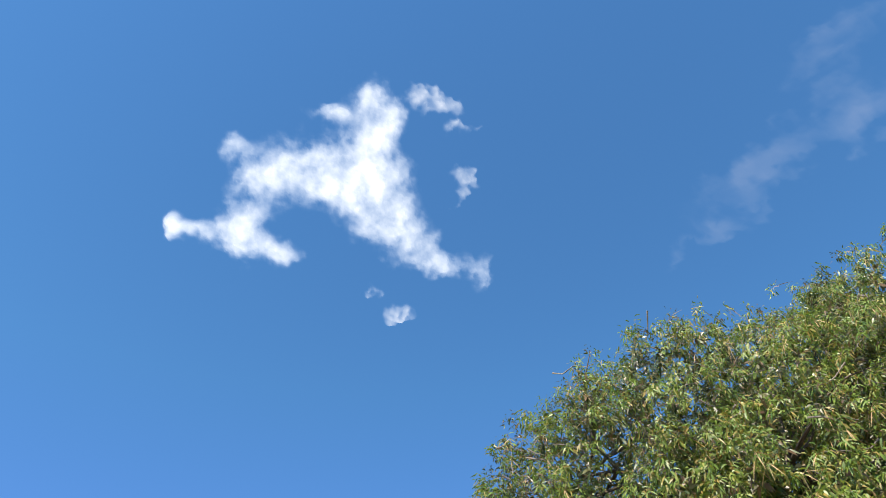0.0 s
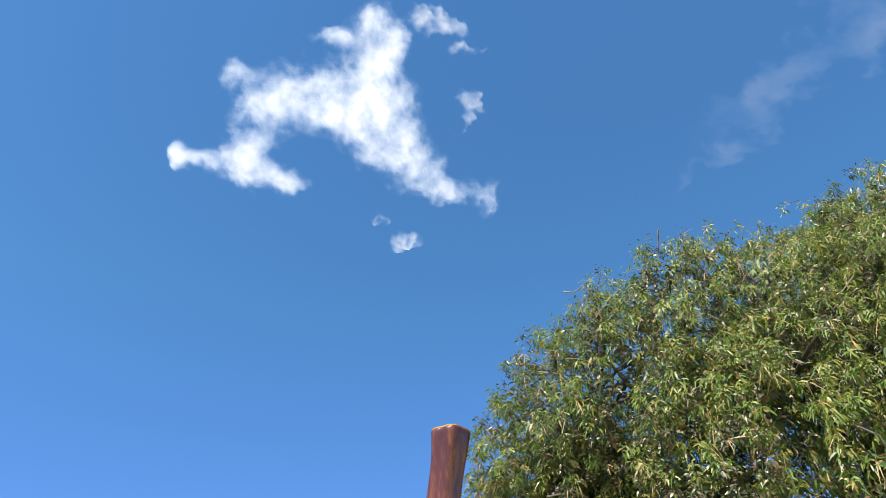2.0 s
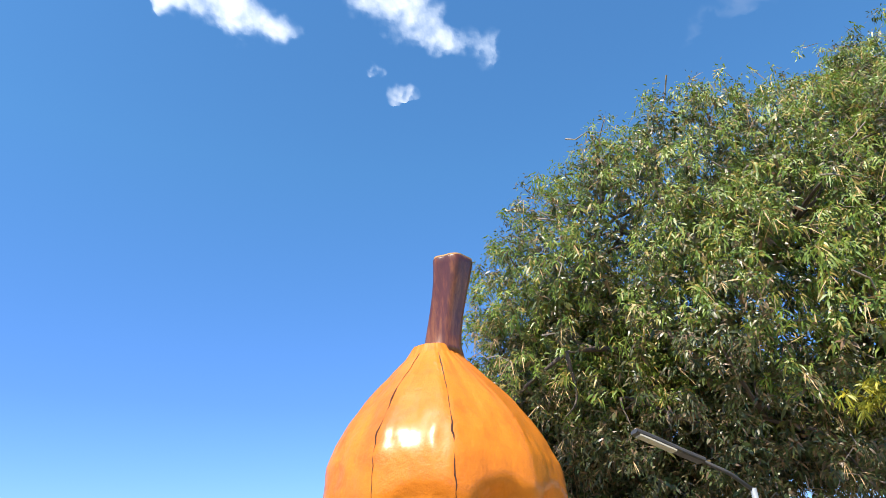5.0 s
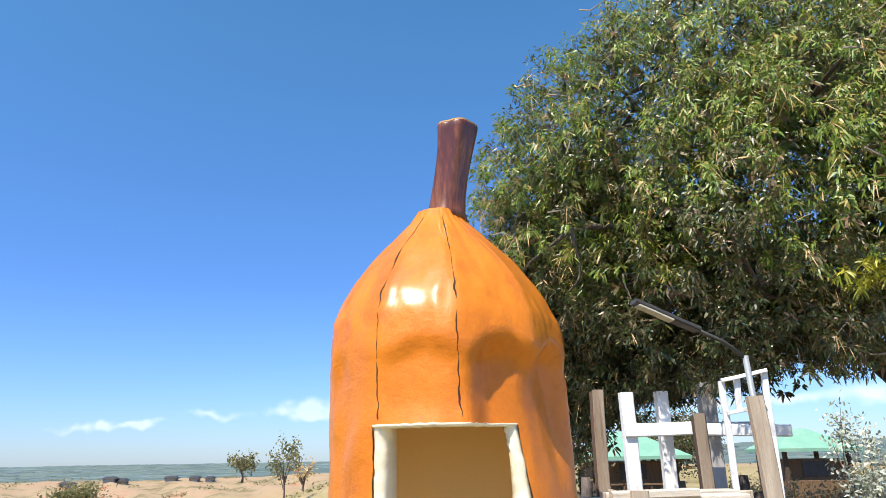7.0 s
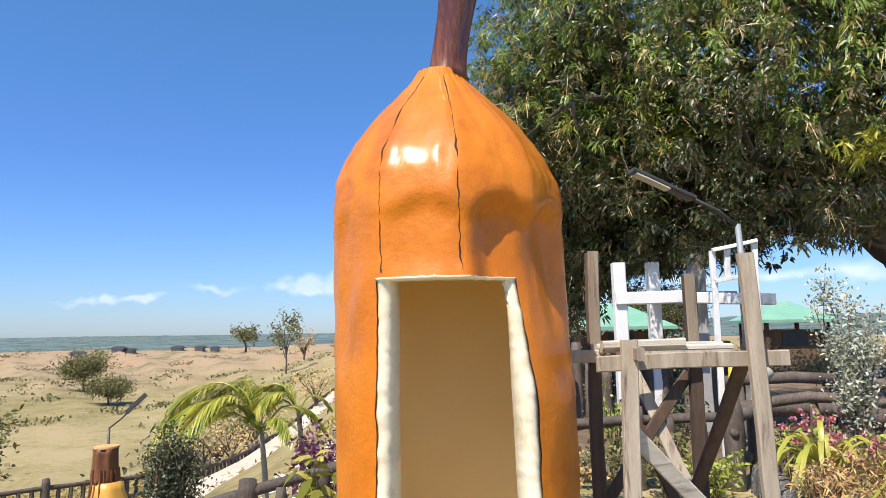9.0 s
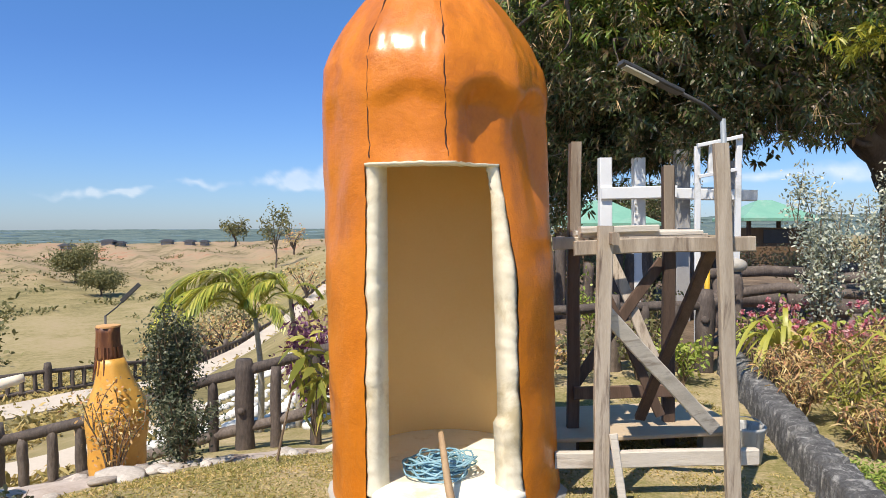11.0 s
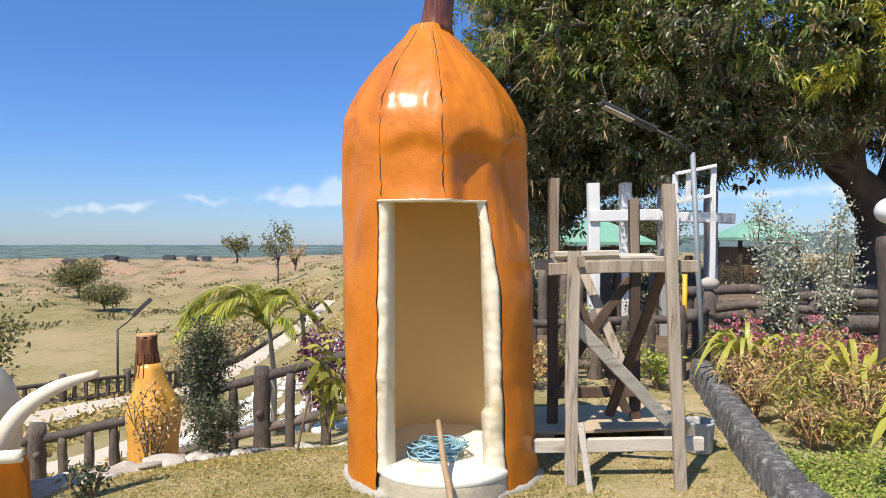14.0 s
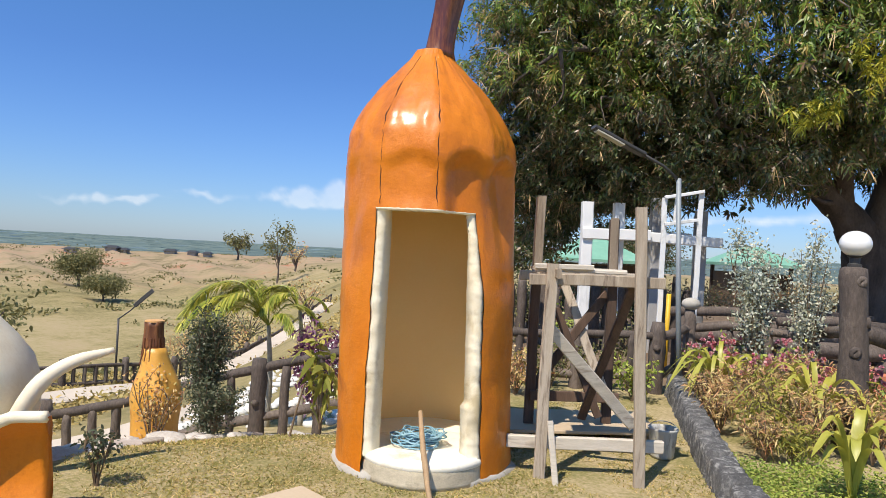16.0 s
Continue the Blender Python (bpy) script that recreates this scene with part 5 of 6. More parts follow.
# ---- small squash and opened squash ----
def build_small_squash():
    x, y = -2.75, 5.64
    t = thing("small_squash", "small orange squash sculpture with a brown streaked stem", "sculpture", (x, y, -0.66))

    def sec(r, z, a):
        f = 1 + 0.025 * math.cos(6 * a) + 0.05 * noise.noise(Vector((math.cos(a) * 1.5, math.sin(a) * 1.5, z * 2.2)))
        return r * f, -0.06 * smooth(0.7, 1.4, z), 0
    bm = bmesh.new()
    lathe(bm, [(0.215, 0.0), (0.225, 0.1), (0.235, 0.25), (0.235, 0.38), (0.25, 0.50), (0.262, 0.60), (0.255, 0.70), (0.225, 0.79), (0.18, 0.88), (0.145, 0.98), (0.12, 1.08), (0.108, 1.14)], 36, sec)
    part("body", bm, M_ORANGE_PALE, t, smooth=True)
    bm = bmesh.new()
    lathe(bm, [(0.108, 1.13), (0.104, 1.17), (0.098, 1.25), (0.093, 1.36), (0.096, 1.41)], 30, lambda r, z, a: (r * (1 + 0.07 * math.cos(7 * a)), -0.06, 0))
    part("stem", bm, M_STEM_BROWN, t, "brown streaked stem", smooth=True)
    bm = bmesh.new()
    lathe(bm, [(0.10, 1.405), (0.098, 1.42), (0.03, 1.425)], 24, lambda r, z, a: (r, -0.06, 0))
    part("cut_end", bm, M_CUT, t)
    for k in range(16):
        a = math.tau * k / 16 + random.uniform(-0.1, 0.1)
        z1 = 1.12 - random.uniform(0.0, 0.16)
        bm = bmesh.new()
        tube(bm, [(-0.06 + 0.096 * math.cos(a), 0.096 * math.sin(a), 1.24), (-0.057 + 0.102 * math.cos(a), 0.102 * math.sin(a), 1.13), (-0.054 + (0.108 + 0.28 * (1.12 - z1)) * math.cos(a), (0.108 + 0.28 * (1.12 - z1)) * math.sin(a), z1 - 0.02)], [0.012, 0.013, 0.005], 6)
        part("paint_drip", bm, M_STEM_BROWN, t)


def build_opened_squash():
    t = thing("peeled_fruit_seat", "peeled-fruit sculpture with orange peels round a cream core", "sculpture", (-3.3, 3.1, 0))
    bm = bmesh.new()
    lathe(bm, [(0.80, -0.05), (0.88, 0.35), (0.88, 0.55), (0.82, 0.72), (0.70, 0.88), (0.54, 1.05), (0.36, 1.19), (0.16, 1.28), (0.03, 1.30)], 48, lambda r, z, a: (r * (1 + 0.015 * noise.noise(Vector((math.cos(a) * 2, math.sin(a) * 2, z * 3)))), -0.22, 0.05))
    part("core", bm, M_CREAM, t, "smooth cream core", smooth=True)
    # front peel: a thick upright slab whose top falls away to one side, its rim curling outwards
    xs = np.linspace(1.255, 0.60, 24)

    def top(x):
        return lerp_table(x, (0.60, 0.72, 0.83, 0.91, 0.98, 1.05, 1.12, 1.255), (0.02, 0.13, 0.27, 0.38, 0.47, 0.54, 0.575, 0.58))

    def face(x, k):
        z = top(x) * k - 0.04 * (1 - k)
        y = -0.62 - 0.10 * math.sin(math.pi * (x - 0.3) / 1.1) + 0.05 * math.sin(k * math.pi) - 0.07 * smooth(0.8, 1.0, k) + 0.012 * noise.noise(Vector((x * 4, z * 4, 2)))
        return Vector((x - 0.03 * smooth(0.1, 0.6, k) + 0.05 * smooth(0.75, 1.0, k) * smooth(1.1, 1.25, x), y, z))
    bm = bmesh.new()
    rows = []
    for x in xs:
        f = [face(x, k) for k in np.linspace(0, 1, 14)]
        rows.append([bm.verts.new(p) for p in f] + [bm.verts.new(p + Vector((0, 0.07, 0))) for p in reversed(f)])
    m = len(rows[0])
    for p, q in zip(rows, rows[1:]):
        for c in range(m):
            bm.faces.new((p[c], p[(c + 1) % m], q[(c + 1) % m], q[c]))
    bm.faces.new(rows[0][::-1])
    bm.faces.new(rows[-1])
    bmesh.ops.recalc_face_normals(bm, faces=bm.faces)
    peel = part("peel", bm, M_ORANGE, t, smooth=True)
    bm = bmesh.new()
    tube(bm, [face(x, 1.0) + Vector((0, 0.03, 0.004)) for x in xs], 0.034, 10, 0.1)
    part("peel_rim", bm, M_CREAM, peel, "pale cream rim", smooth=True)
    bm = bmesh.new()
    tube(bm, [face(0.99 + 0.012 * math.sin(k * 5), k) + Vector((0, 0.002, 0)) for k in np.linspace(0.1, 0.93, 18)], 0.006, 5)
    part("crack", bm, M_CRACK, peel)
    # slender peel arching up behind it, pale on top
    bm = bmesh.new()
    arc = curve_pts([(0.68, -0.10, 0.30), (0.79, -0.08, 0.53), (0.88, -0.02, 0.67), (1.01, 0.11, 0.765), (1.17, 0.26, 0.815)], 20)
    tube(bm, arc, list(np.interp(np.linspace(0, 1, 20), [0, 0.45, 0.8, 1], [0.06, 0.056, 0.038, 0.022])), 12, 0.08)
    part("peel", bm, M_CREAM, t, "cream underside of a curling peel", smooth=True)


build_left_fence()
build_right_fence()
build_globe_lamp()
build_lamp_pole()
build_frame_structure()
build_huts()
build_yard_logs()
build_kerb()
build_small_squash()
build_opened_squash()
b = thing("lawn_board", "pale warped board lying flat on the lawn", "board", (-0.55, 2.48, 0.03), rz=45)
bm = bmesh.new()
beam(bm, (-0.29, 0, 0), (0.29, 0, 0.012), 0.98, 0.018, (0, 0, 1))
part("sheet", bm, M_BOARD, b)


# ---- lower path, stones ----
def build_path():
    ctrl = [(-15, 9.5, 0), (-11, 12.6, 0), (-8.8, 15.6, 0), (-7.4, 19, 0), (-7.1, 24, 0), (-7.2, 31, 0), (-7.4, 46, 0)]
    pts = curve_pts(ctrl, 60)
    bm = bmesh.new()
    rows = []
    for k, p in enumerate(pts):
        d = (pts[min(k + 1, 59)] - pts[max(k - 1, 0)]).normalized()
        s = Vector((d.y, -d.x, 0))
        rows.append([bm.verts.new(Vector((q.x, q.y, height(p.x, p.y) + dz))) for q, dz in ((p - s * 0.65, -0.6), (p - s * 0.65, 0.09), (p + s * 0.65, 0.09), (p + s * 0.65, -0.6))])
    for a, b in zip(rows, rows[1:]):
        for c in range(3):
            bm.faces.new((a[c], b[c], b[c + 1], a[c + 1]))
    tagged(part("path", bm, M_PATH, None), "pale concrete footpath descending the slope", "path", kind="structure")
    bm = bmesh.new()
    rows = []
    for p in curve_pts([(-8.6, 6.6, 0), (-6.9, 7.7, 0), (-5.4, 8.9, 0), (-4.5, 10.4, 0), (-4.4, 12.5, 0)], 24):
        rows.append([bm.verts.new((p.x + o * 0.7, p.y - o, height(p.x, p.y) + dz)) for o, dz in ((-0.55, -0.4), (-0.55, 0.07), (0.55, 0.07), (0.55, -0.4))])
    for a, b in zip(rows, rows[1:]):
        for c in range(3):
            bm.faces.new((a[c], b[c], b[c + 1], a[c + 1]))
    tagged(part("path", bm, M_PATH, None), "pale concrete ramp behind the log fence", "path", kind="structure")
    f = thing("log_fence", "low dark log fence along the outer edge of the footpath", "fence", group="log fences")
    line = curve_pts([(-18, 13, 0), (-13.5, 15.8, 0), (-10.2, 18.3, 0), (-8.2, 21.5, 0), (-7.9, 26, 0), (-8.2, 33, 0), (-8.2, 50, 0)], 78)
    for k, p in enumerate(line):
        log_post("post", f, p.x, p.y, height(p.x, p.y) - 0.2, height(p.x, p.y) + (0.85 if k % 6 == 0 else 0.66), 0.10 if k % 6 == 0 else 0.055, None, False)
    for dz in (0.62, 0.12):
        bm = bmesh.new()
        tube(bm, [Vector((p.x, p.y, height(p.x, p.y) + dz)) for p in line], 0.06, 7, 0.2)
        part("rail", bm, M_LOG, f, smooth=True)


def stone_mesh(seed, flat):
    bm = bmesh.new()
    bmesh.ops.create_icosphere(bm, subdivisions=2 if flat < 0.6 else 1, radius=1.0)
    for v in bm.verts:
        v.co *= 1 + 0.28 * noise.noise(v.co * 1.3 + Vector((seed * 3.1, 0, 0)))
        v.co.z *= flat
    me = bpy.data.meshes.new("stone")
    bm.to_mesh(me)
    bm.free()
    return me


def build_stones():
    t = thing("stone_rows", "rows of whitewashed stones laid on the bank below the fence", "stones", kind="structure")
    kinds = [stone_mesh(k, 0.55) for k in range(5)]
    for m in kinds:
        m.materials.append(M_STONEW)
        m.polygons.foreach_set("use_smooth", [True] * len(m.polygons))
    for r in range(8):
        for k in range(26):
            u = k / 26 + 0.01 * random.random()
            x, y = -4.2 + r * 0.40 - 0.6 * u + random.uniform(-0.05, 0.05), 8.3 + r * 0.15 + u * 9.5 + random.uniform(-0.06, 0.06)
            if random.random() < 0.10:
                continue
            ob = part_mesh("stone", kinds[(r * 5 + k) % 5], M_STONEW, t)
            s = random.uniform(0.09, 0.16)
            ob.matrix_local = pose(x, y, height(x, y) + 0.03, 0, 0, random.uniform(0, 360)) @ Matrix.Diagonal((s * 0.85, s * 1.15, s * 0.9, 1))
    t = thing("rubble_edging", "pale rubble stones edging the lawn by the fence", "stones", kind="structure")
    kinds = [stone_mesh(k + 10, 0.62) for k in range(5)]
    for m in kinds:
        m.materials.append(M_RUBBLE)
    edge = curve_pts([(-2.7, 2.9, 0), (-2.4, 3.7, 0), (-2.1, 4.4, 0), (-1.65, 4.95, 0), (-1.05, 5.4, 0), (-0.55, 5.65, 0)], 90)
    for k, p in enumerate(edge):
        if noise.noise(Vector((p.x * 3, p.y * 3, 9))) < -0.12:
            continue
        for q in range(3):
            x, y = p.x + random.uniform(-0.8, 0.06), p.y + random.uniform(-0.06, 1.0)
            ob = part_mesh("stone", kinds[(k + q) % 5], M_RUBBLE, t)
            s = random.choice((0.018, 0.022, 0.028, 0.035, 0.05, 0.08))
            ob.matrix_local = pose(x, y, height(x, y) + s * 0.3, 0, 0, random.uniform(0, 360)) @ Matrix.Diagonal((s * random.uniform(1.0, 2.0), s, s * random.uniform(0.6, 1.1), 1))
    kinds = [stone_mesh(k + 20, 0.55) for k in range(4)]
    for m in kinds:
        m.materials.append(M_ROCK)
        m.polygons.foreach_set("use_smooth", [True] * len(m.polygons))
    for k in range(46):
        p = edge[random.randrange(40, 90)] if k < 30 else edge[random.randrange(4, 40)]
        x, y = p.x + random.uniform(-0.25, 0.12), p.y + random.uniform(0.05, 0.45)
        ob = part_mesh("rock", kinds[k % 4], M_ROCK, t)
        s = random.choice((0.035, 0.05, 0.06, 0.08, 0.11))
        ob.matrix_local = pose(x, y, height(x, y) + s * 0.3, random.uniform(-12, 12), 0, random.uniform(0, 360)) @ Matrix.Diagonal((s * random.uniform(1.0, 1.7), s, s * random.uniform(0.5, 0.9), 1))
    bm = bmesh.new()
    rows = []
    for p in edge:
        ring = []
        for o in (0.0, 0.2, 0.5, 0.85, 1.3, 1.8):
            x, y = p.x - o * 0.55, p.y + o * 0.8
            ring.append(bm.verts.new((x, y, height(x, y) + 0.02 + (0.02 if 0 < o < 1.5 else -0.03) + 0.03 * noise.noise(Vector((x * 3, y * 3, 0))))))
        rows.append(ring)
    for a, b in zip(rows, rows[1:]):
        for c in range(5):
            bm.faces.new((a[c], b[c], b[c + 1], a[c + 1]))
    tagged(part("stony_verge", bm, surface("pale_rubble_soil", [(0.30, 0.24, 0.19), (0.46, 0.38, 0.32), (0.62, 0.54, 0.48)], 4, 35, 0.95, 0.8), None, smooth=True), "pale stony soil verge between lawn and fence", "verge", kind="structure")


# ---- plants ----
def shrub(name, label, loc, h, r, n, leaf, mat, size, stem_mat=None, stems=7, category="shrub", slim=0.45, group="", low=0.25):
    x, y, z = loc
    t = thing(name, label, category, loc, group)
    bm = bmesh.new()
    tips = []
    for k in range(stems):
        a = math.tau * k / stems + random.uniform(-0.3, 0.3)
        e = Vector((math.cos(a) * r * random.uniform(0.3, 0.95), math.sin(a) * r * random.uniform(0.3, 0.95), h * random.uniform(0.65, 1.0)))
        pts = curve_pts([(0, 0, -0.03), e * 0.45 + Vector((0, 0, 0.12 * h)), e], 7)
        tube(bm, pts, [0.012 * (1 - 0.8 * q / 6) * (h ** 0.5) for q in range(7)], 5)
        tips.append(pts)
        for q in range(2):
            b0 = pts[random.randint(2, 5)]
            e2 = b0 + Vector((random.uniform(-1, 1) * r * 0.5, random.uniform(-1, 1) * r * 0.5, random.uniform(0.1, 0.4) * h))
            p2 = curve_pts([b0, b0.lerp(e2, 0.5) + Vector((0, 0, 0.04)), e2], 5)
            tube(bm, p2, [0.006, 0.005, 0.004, 0.003, 0.002], 4)
            tips.append(p2)
    part("stem", bm, stem_mat or M_TWIG, t)
    pos = []
    for _ in range(n):
        pts = tips[random.randrange(len(tips))]
        u = random.uniform(low, 1.0) * (len(pts) - 1)
        i = min(int(u), len(pts) - 2)
        p = pts[i].lerp(pts[i + 1], u - i)
        sp = r * (0.16 + 0.4 * max(0.0, 0.3 - low))
        pos.append((p.x + random.gauss(0, sp), p.y + random.gauss(0, sp), max(0.0, p.z + random.gauss(0, h * 0.04))))
    pos = np.array(pos)
    al = unit(rng.normal(size=pos.shape) + np.array([[0, 0, 0.5]]))
    me = leaf_mesh("foliage", pos, al, rng.normal(size=pos.shape), size * rng.uniform(0.6, 1.3, n), size * slim * rng.uniform(0.7, 1.2, n), leaf)
    part_mesh("foliage", me, mat, t)
    return t


def strap_plant(label, loc, n, length, width, mat, group="strap-leaved plants", splay=1.0):
    t = thing("spider_lily", label, "plant", loc, group)
    for k in range(n):
        a = math.tau * k * 0.382 + random.uniform(-0.3, 0.3)
        out = random.uniform(0.35, 1.0) * splay
        L = length * random.uniform(0.7, 1.15)
        pts = curve_pts([(0, 0, 0), (math.cos(a) * L * 0.25 * out, math.sin(a) * L * 0.25 * out, L * 0.5), (math.cos(a) * L * 0.55 * out, math.sin(a) * L * 0.55 * out, L * (0.78 - 0.25 * out)),
                         (math.cos(a) * L * 0.9 * out, math.sin(a) * L * 0.9 * out, L * (0.75 - 0.6 * out))], 9)
        bm = bmesh.new()
        s = Vector((-math.sin(a), math.cos(a), 0))
        rows = []
        for q, p in enumerate(pts):
            w = width * (0.6 + 0.8 * math.sin(math.pi * min(0.98, q / 8 * 0.8 + 0.12))) * (1 if q < 8 else 0.1)
            rows.append([bm.verts.new(p - s * w * 0.5), bm.verts.new(p + Vector((0, 0, -0.18 * w))), bm.verts.new(p + s * w * 0.5)])
        for u, v in zip(rows, rows[1:]):
            bm.faces.new((u[0], u[1], v[1], v[0]))
            bm.faces.new((u[1], u[2], v[2], v[1]))
        part("leaf", bm, mat, t, smooth=True)


def palm(loc, crown, fronds, length, label):
    t = thing("young_palm", label, "palm", loc, "young palms")
    bm = bmesh.new()
    c = Vector(crown) - Vector(loc)
    tube(bm, curve_pts([(0, 0, -0.1), c * 0.5 + Vector((0.04, 0, 0)), c], 10), [0.055, 0.05, 0.045, 0.042, 0.04, 0.04, 0.038, 0.036, 0.034, 0.03], 10, 0.15)
    part("trunk", bm, surface("palm_stem", [(0.28, 0.25, 0.20), (0.44, 0.41, 0.34)], 6, 30, 0.8, 0.5, stretch=(1, 1, 4)), t, smooth=True)
    for k in range(fronds):
        a = fronds_dir[k % len(fronds_dir)] + random.uniform(-0.15, 0.15)
        L = length * random.uniform(0.8, 1.12)
        lift = random.uniform(0.4, 0.85)
        L *= 0.62 if math.cos(a) > 0.2 else 1.0
        o = Vector((math.cos(a), math.sin(a), 0))
        pts = curve_pts([c, c + o * L * 0.30 + Vector((0, 0, L * lift * 0.62)), c + o * L * 0.68 + Vector((0, 0, L * lift * 0.62)), c + o * L * 1.0 + Vector((0, 0, L * (lift * 0.5 - 0.22)))], 22)
        bm = bmesh.new()
        tube(bm, pts, [0.013 * (1 - 0.8 * q / 21) for q in range(22)], 5)
        fr = part("frond", bm, L_PALM, t)
        pos, al, ln = [], [], []
        for q in range(3, 22):
            d = (pts[min(q + 1, 21)] - pts[q - 1]).normalized()
            s = d.cross(Vector((0, 0, 1))).normalized()
            for sg in (-1, 1):
                for h in (0.0, 0.25, 0.5, 0.75):
                    p = pts[q].lerp(pts[min(21, q + 1)], h)
                    pos.append(p)
                    al.append(s * sg * 0.8 + d * 0.75 + Vector((0, 0, -0.10)) + Vector((random.gauss(0, 0.1), random.gauss(0, 0.1), random.gauss(0, 0.1))))
                    ln.append(L * 0.34 * math.sin(math.pi * (0.12 + 0.80 * (q - 3) / 19)) + 0.05)
        ln = np.array(ln)
        me = leaf_mesh("leaf_blade", np.array(pos), np.array(al), np.tile([[0, 0, 1.0]], (len(pos), 1)), ln, 0.014 + 0.026 * ln, 0.34)
        part_mesh("leaf_blade", me, L_PALM, fr)


fronds_dir = [math.pi * 0.98, math.pi * 1.12, 2.5, math.pi * 0.85, 0.3, math.pi * 1.3, math.pi * 0.55, -0.6, 2.8]


def bare_tree(name, label, loc, h, r, n, mat, size, category="tree", group="", trunk=0.05, clump=0.25, droop=0.2):
    """A small tree: forked limbs, foliage in loose clumps at their ends."""
    t = thing(name, label, category, loc, group)
    bm = bmesh.new()
    ends = []
    top = Vector((random.uniform(-0.1, 0.1) * h, 0, h * 0.45))
    tube(bm, curve_pts([(0, 0, -0.1 * h), (0.02 * h, 0, h * 0.2), top], 6), [trunk * h * (1 - 0.1 * q) for q in range(6)], 7, 0.2)
    for k in range(9):
        a = math.tau * k / 9 + random.uniform(-0.3, 0.3)
        e = Vector((math.cos(a) * r * random.uniform(0.4, 0.95), math.sin(a) * r * random.uniform(0.4, 0.95), h * random.uniform(0.6, 1.0)))
        s0 = Vector((0, 0, h * random.uniform(0.2, 0.42)))
        p = curve_pts([s0, s0.lerp(e, 0.5) + Vector((0, 0, 0.03 * h)), e], 6)
        tube(bm, p, [trunk * h * 0.5 * (1 - 0.17 * q) for q in range(6)], 5)
        ends += [p[3], p[4], p[5], p[5]]
    part("trunk", bm, M_BARK, t)
    cc = np.array([ends[random.randrange(len(ends))] for _ in range(n)])
    pos = cc + rng.normal(0, 1, (n, 3)) * np.array([[r, r, h * 0.5]]) * clump
    al = unit(rng.normal(size=(n, 3)) + np.array([[0, 0, 0.2]]))
    me = leaf_mesh("crown", pos, al, rng.normal(size=(n, 3)), size * rng.uniform(0.6, 1.3, n), size * 0.5 * rng.uniform(0.7, 1.2, n), droop)
    part_mesh("crown", me, mat, t)
    return t


def at(x, y, dz=0.0):
    return (x, y, height(x, y) + dz)


